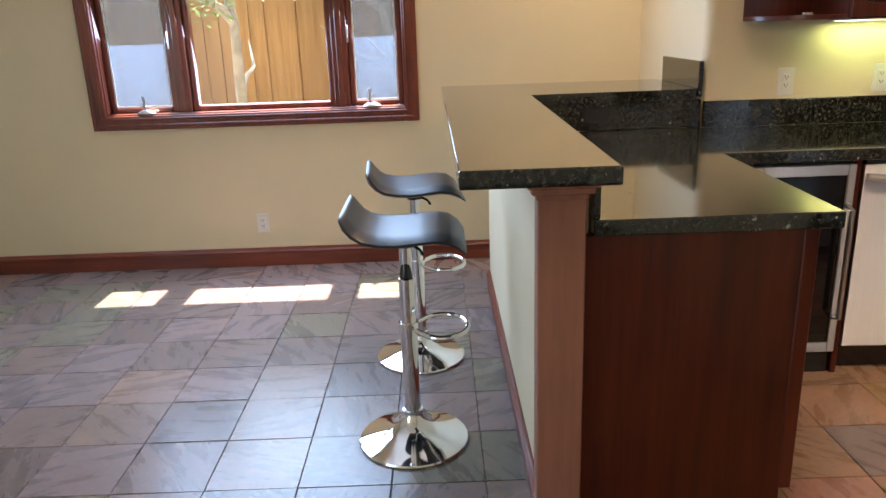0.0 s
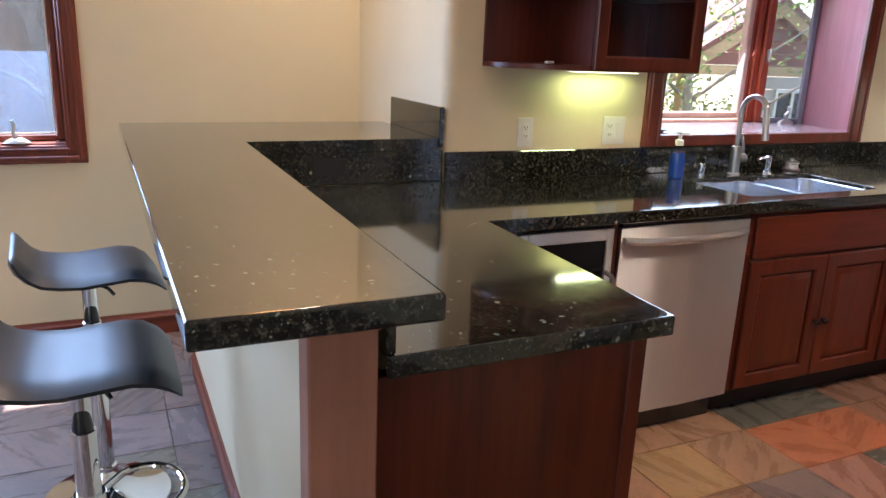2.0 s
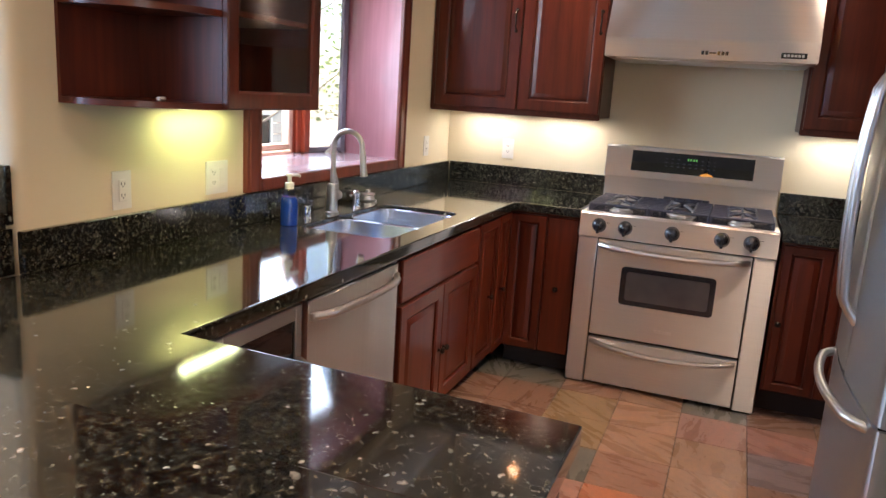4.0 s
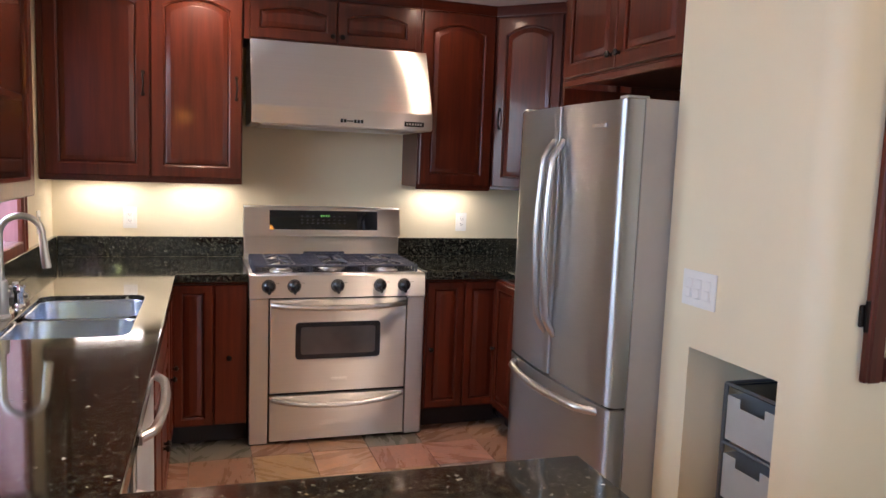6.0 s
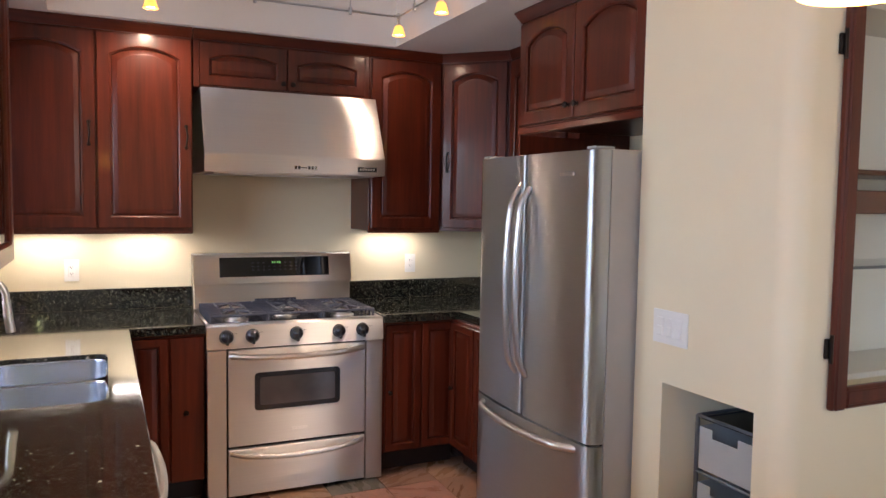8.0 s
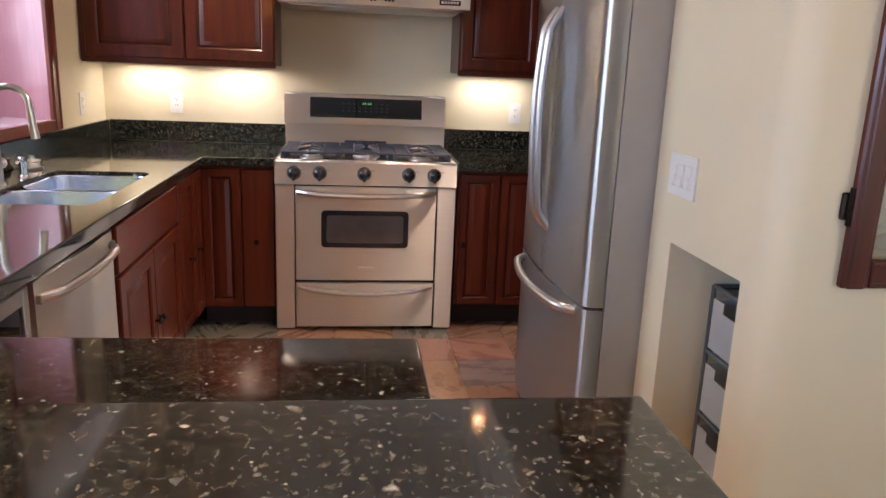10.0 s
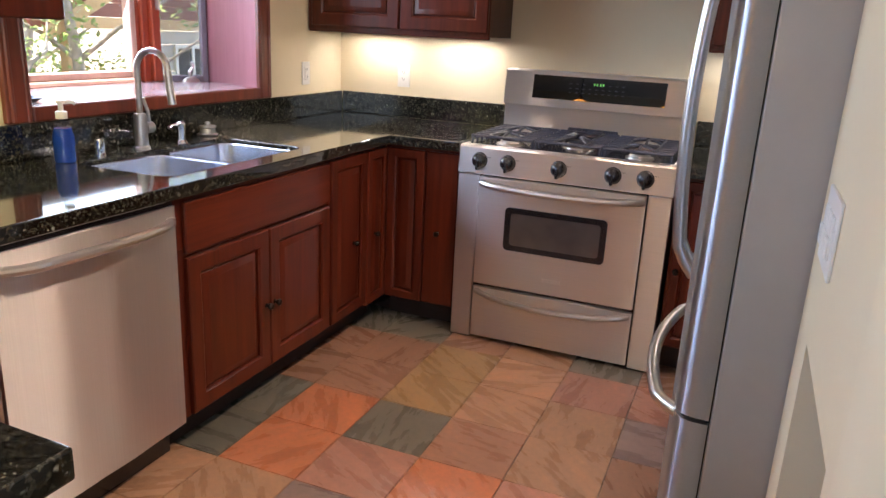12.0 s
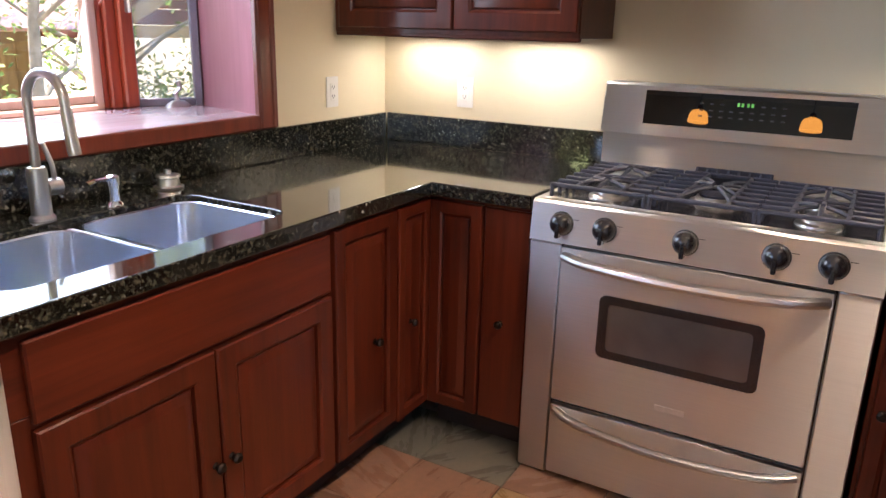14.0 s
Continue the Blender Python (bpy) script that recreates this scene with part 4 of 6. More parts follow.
# main counter in pieces round the sink cut-out, joined into one mesh
def main_counter():
    bm = B()
    sx0, sx1, sy0, sy1 = 2.515, 3.267, 3.230, 3.620
    y0, y1 = 3.13, NY - 0.003
    hole = [(sx0, sy0), (sx1, sy0), (sx1, sy1), (sx0, sy1)]
    outer = [(0.657, 2.262), (1.292, 2.262), (1.312, y0), (3.83, y0), (3.83, 2.782), (EX - 0.003, 2.782), (EX - 0.003, y1), (SX, y1), (SX, 3.80), (0.657, 3.80)]
    # outer rim with rounded edge, hole with square edge
    r = 0.05
    hl = []
    for cx, cy, a0 in ((sx1 - r, sy1 - r, 0), (sx0 + r, sy1 - r, 90), (sx0 + r, sy0 + r, 180), (sx1 - r, sy0 + r, 270)):
        hl += [(cx + r * math.cos(radians(a0 + q)), cy + r * math.sin(radians(a0 + q))) for q in (0, 30, 60, 90)]
    for z, flip in ((ZT, False), (ZT - TH, True)):
        es = []
        for loop in (outer, hl):
            vs = [bm.verts.new((x, y, z)) for x, y in loop]
            es += [bm.edges.new((vs[i], vs[(i + 1) % len(vs)])) for i in range(len(vs))]
        bmesh.ops.triangle_fill(bm, use_beauty=True, use_dissolve=True, edges=es, normal=(0, 0, -1 if flip else 1))
    bm.verts.ensure_lookup_table()
    n0, n1 = len(outer), len(hl)
    base = n0 + n1
    rim = []
    for off, k in ((0, n0), (n0, n1)):
        for i in range(k):
            a, c2 = bm.verts[off + i], bm.verts[off + (i + 1) % k]
            d, e = bm.verts[base + off + (i + 1) % k], bm.verts[base + off + i]
            f = bm.faces.new((a, c2, d, e))
            rim += [ed for ed in f.edges]
    bmesh.ops.recalc_face_normals(bm, faces=bm.faces[:])
    bmesh.ops.bevel(bm, geom=list(set(rim)), offset=0.006, segments=3, affect="EDGES", profile=0.6)
    return solid("countertop", bm, GRANITE, "polished black granite countertop with pale flecks round the sink", "countertop", smooth=30)


main_counter()
counter("countertop", [(3.83, 1.372), (3.83, 1.834), (EX - 0.003, 1.834), (EX - 0.003, 0.703), (3.205, 0.703), (3.205, 1.372)][::-1], ZT, "polished black granite countertop between range and fridge")
counter("bar_counter", [(0.316, 2.09), (0.684, 2.09), (0.684, 3.795), (SX - 0.025, 3.795), (SX - 0.025, 4.43), (0.300, 4.43)], 1.085, "raised black granite bar top with eased edge", 0.045)
bm = B()
box(bm, SX - 0.023, SX - 0.003, 3.795, 4.34, 1.05, 1.205, 0.003)
solid("granite_upstand", bm, GRANITE, "black granite upstand at the end of the bar", "upstand")
for nm, d, lb in (("backsplash", (SX + 0.002, EX - 0.025, NY - 0.025, NY - 0.003, ZT + 0.001, 1.032), "low black granite backsplash behind the sink"),
                  ("backsplash", (EX - 0.024, EX - 0.003, 2.775, NY - 0.026, ZT + 0.001, 1.032), "low black granite backsplash in the counter corner"),
                  ("backsplash", (EX - 0.024, EX - 0.003, 0.73, 1.832, ZT + 0.001, 1.032), "low black granite backsplash near the fridge")):
    bm = B()
    box(bm, *d, 0.003)
    solid(nm, bm, GRANITE, lb, "backsplash")

# knee wall under the bar, with its post
bm = B()
box(bm, 0.535, 0.654, 2.312, 4.32, 0.0, 1.039)
box(bm, 0.654, SX, 3.82, 4.32, 0.0, 1.039)
kw = solid("wall_knee", bm, WALL, "cream painted knee wall under the bar", "wall", kind="structure", smooth=0)
bm = B()
box(bm, 0.656, 0.674, 2.266, 3.80, ZT + 0.001, 1.039, 0.002)
solid("bar_splash", bm, GRANITE, "black granite facing below the bar", "backsplash")
bm = B()
box(bm, 0.675, SX - 0.003, 3.802, 3.818, ZT + 0.001, 1.039, 0.002)
solid("bar_splash", bm, GRANITE, "black granite facing below the bar end", "backsplash")
p = thing("bar_post", pose(0.576, 2.292, 0), "pale reddish wooden end post carrying the bar", "post")
bm = B()
box(bm, -0.062, 0.060, -0.045, 0.019, 0.0, 0.985, 0.004)
part("shaft", bm, POST, p)
bm = B()
for k, (o, za, zb) in enumerate([(0.006, 0.975, 0.990), (0.018, 0.990, 1.008), (0.030, 1.008, 1.022), (0.038, 1.022, 1.038)]):
    box(bm, -0.062 - o, 0.060 + o, -0.045 - o, 0.019, za, zb + 0.0005, 0.004)
part("capital", bm, POST, p, "moulded wooden capital")
bm = B()
box(bm, -0.066, 0.062, -0.055, 0.019, 0.0, 0.085, 0.003)
box(bm, -0.064, 0.061, -0.050, 0.019, 0.085, 0.105, 0.006)
part("plinth", bm, POST, p)


# ---- appliances ----
def bow_bar(bm, x0, x1, y, z, out, r, flat=1.0, drop=0.0, n=16):
    """A bowed handle along x, its ends at y, its middle out towards -y."""
    pts = []
    for i in range(n + 1):
        t = i / n
        b = 1 - (2 * t - 1) ** 2
        pts.append((x0 + (x1 - x0) * t, y - out * min(1, 3 * b) * 0.55 - out * 0.45 * b, z - drop * b))
    tube(bm, pts, r, 10, flat)


# dishwasher, under the counter left of the sink
d = thing("dishwasher", pose(1.845, 3.150, 0), "stainless steel dishwasher with bowed bar handle", "dishwasher")
part_box("body", d, BLACK, (0.005, 0.595, 0.03, 0.58, 0.10, 0.866))
bm = B()
bow = [(0.598 * i / 20, -0.009 * (1 - (i / 10 - 1) ** 2) + 0.0012 * math.sin(i * 0.9)) for i in range(21)]
slab(bm, [(0.598, 0.030), (0.0, 0.030)] + bow, 0.125, 0.850)
part("door", bm, STEEL_V, d, "brushed stainless door", smooth=30)
part_box("control_edge", d, BLACK, (0.004, 0.594, 0.004, 0.03, 0.851, 0.866))
part_box("toe_kick", d, BLACK, (0.0, 0.598, 0.075, 0.09, 0.0, 0.10))
bm = B()
bow_bar(bm, 0.020, 0.578, -0.002, 0.805, 0.048, 0.0135)
for x in (0.020, 0.578):
    box(bm, x - 0.013, x + 0.013, -0.014, 0.004, 0.792, 0.818, 0.003)
part("handle", bm, NICKEL, d, "bowed brushed metal bar handle")

# wine cooler at the end of the run
d = thing("wine_cooler", pose(1.440, 3.150, 0), "built-in wine cooler with steel-framed dark glass door", "wine cooler")
part_box("body", d, BLACK, (0.004, 0.372, 0.03, 0.58, 0.0, 0.862))
bm = B()
for q in [(0.0, 0.030, 0.0, 0.03, 0.10, 0.855), (0.346, 0.376, 0.0, 0.03, 0.10, 0.855), (0.030, 0.346, 0.0005, 0.03, 0.812, 0.855), (0.030, 0.346, 0.0005, 0.03, 0.10, 0.14)]:
    box(bm, *q, 0.003)
fr = part("door_frame", bm, FRIDGE, d, "brushed steel door frame")
part_box("pane", fr, SCREENDARK, (0.028, 0.348, 0.008, 0.014, 0.138, 0.814), label="dark glass pane")
bm = B()
tube(bm, [(0.352, -0.002, 0.25), (0.352, -0.045, 0.26), (0.352, -0.045, 0.69), (0.352, -0.002, 0.70)], 0.010, 10)
part("handle", bm, NICKEL, fr, "upright brushed metal handle")
for z in (0.28, 0.40, 0.52, 0.64):
    bm = B()
    box(bm, 0.05, 0.326, 0.0155, 0.024, z, z + 0.012)
    part("rack_front", bm, STEEL, d)
bm = B()
box(bm, 1.818, 1.842, 3.166, 3.70, 0.0, CH, 0.002)
solid("filler_strip", bm, CHERRY, "narrow cherry filler strip beside the dishwasher", "filler")
bm = B()
box(bm, 1.312, 1.438, 3.168, 3.70, 0.0, CH, 0.002)
solid("filler_strip", bm, CHERRY, "cherry corner filler beside the wine cooler", "filler")


# range
def build_range():
    g = thing("range", pose(3.83, 2.777, 0, 0, 0, E90), "stainless steel gas range with five burners and a backguard", "range")
    W = 0.935
    part_box("body", g, STEEL_V, (0.012, W - 0.012, 0.03, 0.60, 0.012, 0.86))
    part_box("side_trim", g, STEEL, (0.0, 0.098, 0.0, 0.60, 0.006, 0.782), 0.004, "brushed steel side trim")
    part_box("side_trim", g, STEEL, (W - 0.098, W, 0.0, 0.60, 0.006, 0.782), 0.004)
    part_box("shadow_gap", g, BLACK, (0.098, W - 0.098, 0.012, 0.03, 0.02, 0.79))
    od = part_box("oven_door", g, STEEL, (0.103, W - 0.103, -0.008, 0.020, 0.278, 0.778), 0.006, "brushed steel oven door", 2)
    # window with black surround
    bm = B()
    r = 0.018

    def rr(x0, x1, z0, z1, rad):
        o = []
        for cx, cz, a0 in ((x1 - rad, z1 - rad, 0), (x0 + rad, z1 - rad, 90), (x0 + rad, z0 + rad, 180), (x1 - rad, z0 + rad, 270)):
            o += [(cx + rad * math.cos(radians(a0 + q)), cz + rad * math.sin(radians(a0 + q))) for q in (0, 30, 60, 90)]
        return o
    a, c2 = rr(0.235, 0.688, 0.458, 0.655, 0.02), rr(0.262, 0.661, 0.483, 0.630, 0.014)
    vo = [[bm.verts.new((x, y, z)) for x, z in pts] for pts, y in ((a, -0.0085), (a, -0.012), (c2, -0.012), (c2, -0.0088))]
    for u, v in zip(vo, vo[1:]):
        for i in range(len(u)):
            j = (i + 1) % len(u)
            bm.faces.new((u[i], u[j], v[j], v[i]))
    part("window_surround", bm, BLACK, od, "black window surround")
    bm = B()
    bm.faces.new([bm.verts.new((x, -0.0095, z)) for x, z in c2])
    part("window_glass", bm, OVENGLASS, od, "brown-tinted oven glass", smooth=0)
    bm = B()
    bow_bar(bm, 0.115, W - 0.115, -0.006, 0.750, 0.052, 0.018, 0.85, 0.012)
    part("oven_handle", bm, NICKEL, od, "bowed brushed metal handle")
    part_box("badge", od, STEEL_V, (0.425, 0.51, -0.0105, -0.0075, 0.335, 0.352), 0.001, "plain raised badge")
    dr = part_box("drawer", g, STEEL, (0.103, W - 0.103, -0.008, 0.020, 0.018, 0.262), 0.006, "brushed steel storage drawer", 2)
    bm = B()
    bow_bar(bm, 0.118, W - 0.118, -0.006, 0.243, 0.044, 0.0155, 0.85, 0.03)
    part("drawer_handle", bm, NICKEL, dr, "bowed brushed metal handle")
    # control panel, leaning back a little
    bm = B()
    prof = [(-0.006, 0.786), (0.006, 0.900), (0.016, 0.908), (0.05, 0.909), (0.05, 0.786)]
    vs = [[bm.verts.new((x, y, z)) for y, z in prof] for x in (0.0, W)]
    for i in range(len(prof)):
        j = (i + 1) % len(prof)
        bm.faces.new((vs[0][i], vs[0][j], vs[1][j], vs[1][i]))
    bm.faces.new(vs[0])
    bm.faces.new(vs[1][::-1])
    cp = part("control_panel", bm, STEEL, g, "brushed steel control panel", smooth=20)
    for kx in (0.097, 0.227, 0.454, 0.684, 0.817):
        bm = B()
        m = pose(kx, 0.0005, 0.846, 84)
        lathe(bm, [(0.0, 0.039), (0.011, 0.038), (0.021, 0.034), (0.0285, 0.027), (0.0325, 0.016), (0.0335, 0.006), (0.031, 0.0)], 22, m)
        k = part("knob", bm, BLACK, cp, "glossy black burner knob")
        bm = B()
        lathe(bm, [(0.0, 0.003), (0.0355, 0.003), (0.0365, 0.0)], 20, m)
        part("bezel", bm, DARKSLOT, k)
        bm = B()
        box(bm, -0.0065, 0.0065, -0.041, -0.004, 0.010, 0.040, 0.003)
        bm.transform(m)
        part("pointer", bm, BLACK, k)
        bm = B()
        box(bm, kx + 0.034, kx + 0.052, -0.0035, -0.0015, 0.862, 0.8635)
        part("marking", bm, DARKSLOT, cp)
    # cooktop
    bm = B()
    box(bm, 0.0, W, 0.045, 0.575, 0.86, 0.900)
    for q in [(0.0, W, 0.04, 0.062, 0.90, 0.909), (0.0, 0.02, 0.062, 0.55, 0.90, 0.909), (W - 0.02, W, 0.062, 0.55, 0.90, 0.909), (0.0, W, 0.55, 0.60, 0.90, 0.909)]:
        box(bm, *q, 0.002)
    part("cooktop", bm, STEEL, g, "brushed steel cooktop rim")
    part_box("spill_tray", g, BLACK, (0.022, W - 0.022, 0.063, 0.549, 0.8995, 0.9025))
    for bx, by, br in ((0.175, 0.18, 0.042), (0.175, 0.42, 0.034), (W / 2, 0.30, 0.055), (W - 0.175, 0.18, 0.042), (W - 0.175, 0.42, 0.036)):
        bm = B()
        lathe(bm, [(br + 0.02, 0.0), (br + 0.018, 0.006), (br + 0.004, 0.010), (br, 0.020), (0.0, 0.020)], 22, pose(bx, by, 0.9025))
        bn = part("burner", bm, NICKEL, g, "metal burner ring")
        bm = B()
        lathe(bm, [(br * 0.85, 0.0), (br * 0.88, 0.007), (br * 0.7, 0.010), (0.0, 0.011)], 22, pose(bx, by, 0.9225))
        part("burner_cap", bm, IRON, bn, "black burner cap")
    gw = (W - 0.05) / 3
    for k in range(3):
        x0, x1 = 0.024 + k * (gw + 0.001), 0.024 + k * (gw + 0.001) + gw - 0.002
        bm = B()
        zt, w2 = 0.950, 0.0058
        cx = (x0 + x1) / 2
        burners = (0.30,) if k == 1 else (0.18, 0.42)

        def finger(xa, xb, y, down_a, down_b):
            """A bar across the grate, its ends bent down to the tray."""
            box(bm, xa, xb, y - w2, y + w2, zt - 0.013, zt, 0.003)
            for x, dn, q in ((xa, down_a, 1), (xb, down_b, -1)):
                if dn:
                    box(bm, min(x, x + q * 0.011), max(x, x + q * 0.011), y - w2, y + w2, 0.9027, zt - 0.010, 0.003)
        for y in (0.076, 0.142, 0.208, 0.274, 0.340, 0.406, 0.472, 0.536):
            if y in (0.076, 0.536):
                finger(x0, x1, y, True, True)
            else:
                finger(x0, x0 + 0.080, y, True, False)
                finger(x1 - 0.080, x1, y, False, True)
        for x in (x0 + 0.074, x1 - 0.086):
            box(bm, x, x + 0.012, 0.076, 0.540, zt - 0.016, zt - 0.001, 0.003)
        if k != 1:
            finger(x0 + 0.07, x1 - 0.07, 0.300, False, False)
        for cy in burners:
            reach, count = (0.190, 8) if k == 1 else (0.105, 6)
            for a in range(count):
                t = a * 2 * math.pi / count + math.pi / count
                ex, ey = max(-0.075, min(0.075, reach * math.cos(t))), reach * math.sin(t)
                tube(bm, [(cx + ex * 0.16, cy + ey * 0.16, zt + 0.005), (cx + ex * 0.55, cy + ey * 0.55, zt + 0.003), (cx + ex, cy + ey, zt - 0.007)], 0.0062, 6)
        part("grate", bm, IRON, g, "dark cast-iron grate")
    bm = B()
    slope = [(0.345, 0.590, 0.548, 0.556, 0.909, 0.934), (0.345, 0.590, 0.570, 0.576, 0.909, 0.946), (0.345, 0.590, 0.590, 0.598, 0.909, 0.957)]
    for q in slope:
        box(bm, *q, 0.002)
    for i in range(8):
        x = 0.345 + i * 0.0338
        tube(bm, [(x + 0.004, 0.552, 0.931), (x + 0.004, 0.594, 0.954)], 0.004, 5)
    box(bm, 0.345, 0.590, 0.556, 0.590, 0.9092, 0.9105)
    part("vent_grille", bm, IRON, g, "black rear vent grille")
    # backguard
    part_box("backguard", g, STEEL, (0.004, W - 0.004, 0.602, 0.70, 0.86, 1.055), 0.003, "brushed steel backguard")
    bm = B()
    prof = [(0.585, 1.050), (0.610, 1.215), (0.618, 1.222), (0.70, 1.222), (0.70, 1.050)]
    vs = [[bm.verts.new((x, y, z)) for y, z in prof] for x in (0.0, W - 0.0)]
    for i in range(len(prof)):
        j = (i + 1) % len(prof)
        bm.faces.new((vs[0][i], vs[0][j], vs[1][j], vs[1][i]))
    bm.faces.new(vs[0])
    bm.faces.new(vs[1][::-1])
    hd = part("display_housing", bm, STEEL, g, "brushed steel control housing", smooth=20)
    m = pose(0, 0.5916, 1.075, -8.6)
    bm = B()
    box(bm, 0.145, 0.795, -0.003, 0.002, 0.012, 0.128, 0.001)
    bm.transform(m)
    ds = part("display", bm, SCREENDARK, hd, "black glass control display")
    bm = B()
    for i, dx in enumerate((0.0, 0.013, 0.030, 0.043)):
        box(bm, 0.448 + dx, 0.456 + dx, -0.0042, -0.0032, 0.090, 0.102)
    bm.transform(m)
    part("clock_digits", bm, GREENLED, ds, "green lit clock digits")
    bm = B()
    for row, zz in enumerate((0.050, 0.070, 0.092)):
        for i in range(9):
            xx = 0.33 + i * 0.032
            if row == 2 and 3 <= i <= 5:
                continue
            box(bm, xx, xx + 0.012, -0.0040, -0.0032, zz, zz + 0.004)
    bm.transform(m)
    part("key_marks", bm, KEYGREY, ds, "faint grey key marks")["kind"] = "stuff"
    return g


build_range()


# range hood
def build_hood():
    g = thing("range_hood", pose(3.965, 2.766, 0, 0, 0, E90), "sloped stainless steel range hood under a short cabinet", "range hood")
    W = 0.975
    bm = B()
    prof = [(0.0, 1.684), (0.0, 1.776), (0.170, 2.132), (0.225, 2.132), (0.56, 2.132), (0.56, 1.684)]
    vs = [[bm.verts.new((x, y, z)) for y, z in prof] for x in (0.0, W)]
    for i in range(len(prof)):
        j = (i + 1) % len(prof)
        bm.faces.new((vs[0][i], vs[0][j], vs[1][j], vs[1][i]))
    bm.faces.new(vs[0])
    bm.faces.new(vs[1][::-1])
    bmesh.ops.bevel(bm, geom=bm.edges[:], offset=0.003, segments=2, affect="EDGES")
    part("canopy", bm, STEEL, g, "brushed stainless canopy", smooth=20)
    bm = B()
    for i, x in enumerate((0.462, 0.480, 0.535, 0.553, 0.571)):
        box(bm, x, x + 0.013, -0.004, 0.001, 1.708, 1.726, 0.001)
    box(bm, 0.497, 0.53, -0.002, 0.001, 1.714, 1.720)
    part("switches", bm, BLACK, g, "small black hood switches")
    part_box("badge", g, BLACK, (0.815, 0.925, -0.003, 0.001, 1.704, 1.730), 0.001, "plain dark maker's plate")
    bm = B()
    for i in range(6):
        box(bm, 0.825 + i * 0.0155, 0.836 + i * 0.0155, -0.0040, -0.0031, 1.711, 1.723)
    part("badge_letters", bm, NICKEL, g)
    part_box("filter", g, STEEL_V, (0.05, W - 0.05, 0.05, 0.48, 1.677, 1.6835))


build_hood()


# fridge
def build_fridge():
    g = thing("fridge", pose(3.068, 1.590, 0, 0, 0, 180), "stainless french-door fridge with bowed handles and bottom freezer", "fridge")
    W = 0.893
    part_box("body", g, FRIDGESIDE, (0.0, W, 0.003, 0.78, 0.02, 1.745), 0.006, "plain grey side panels", 2)
    part_box("base_grille", g, BLACK, (0.01, W - 0.01, 0.0, 0.02, 0.0, 0.055))

    def door(name, x0, x1, z0, z1, label):
        bm = B()
        n = 14
        top = []
        # bowed front across the whole width
        def front(x):
            return -0.060 - 0.030 * (1 - (2 * x / W - 1) ** 2)
        pts = [(x0, 0.0)]
        r = 0.026
        pts += [(x0, front(x0) + r), (x0 + r * 0.3, front(x0) + r * 0.3), (x0 + r, front(x0 + r))]
        pts += [(x0 + r + (x1 - x0 - 2 * r) * i / n, front(x0 + r + (x1 - x0 - 2 * r) * i / n)) for i in range(1, n)]
        pts += [(x1 - r, front(x1 - r)), (x1 - r * 0.3, front(x1) + r * 0.3), (x1, front(x1) + r), (x1, 0.0)]
        slab(bm, pts, z0, z1, 0.0)
        return part(name, bm, FRIDGE, g, label, smooth=25)
    dl = door("door", 0.002, W * 0.5 - 0.002, 0.675, 1.742, "brushed steel fridge door")
    dr = door("door", W * 0.5 + 0.002, W - 0.002, 0.675, 1.742, "brushed steel fridge door")
    fz = door("freezer_drawer", 0.002, W - 0.002, 0.065, 0.665, "brushed steel freezer drawer")
    for dd, x, s in ((dl, W * 0.5 - 0.040, -1), (dr, W * 0.5 + 0.040, 1)):
        bm = B()
        pts = []
        n = 22
        for i in range(n + 1):
            t = i / n
            b = 1 - (2 * t - 1) ** 2
            pts.append((x, -0.086 - 0.062 * min(1, 4 * b) * (0.55 + 0.45 * b), 0.845 + 0.765 * t))
        tube(bm, pts, 0.0135, 12)
        part("handle", bm, NICKEL, dd, "long bowed metal door handle")
    bm = B()
    pts = []
    for i in range(23):
        t = i / 22
        b = 1 - (2 * t - 1) ** 2
        xx = 0.085 + (W - 0.17) * t
        pts.append((xx, -0.060 - 0.030 * b - 0.060 * min(1, 4 * b) * (0.6 + 0.4 * b), 0.638))
    tube(bm, pts, 0.015, 12)
    part("handle", bm, NICKEL, fz, "wide bowed metal drawer handle")
    for z in (0.668, 1.750):
        for x in (0.02, W - 0.075):
            bm = B()
            box(bm, x, x + 0.055, -0.055, 0.03, z - 0.005, z + 0.006, 0.003)
            part("hinge_cover", bm, BLACK if z < 1 else FRIDGESIDE, g)
    bm = B()
    for i in range(7):
        box(bm, W - 0.205 + i * 0.0125, W - 0.196 + i * 0.0125, -0.0815, -0.0735, 1.652, 1.664)
    part("badge", bm, NICKEL, dr, "small pale maker's mark as plain bars")
    part_box("door_seam", g, BLACK, (0.012, W - 0.012, -0.004, 0.0025, 0.07, 1.735))


build_fridge()


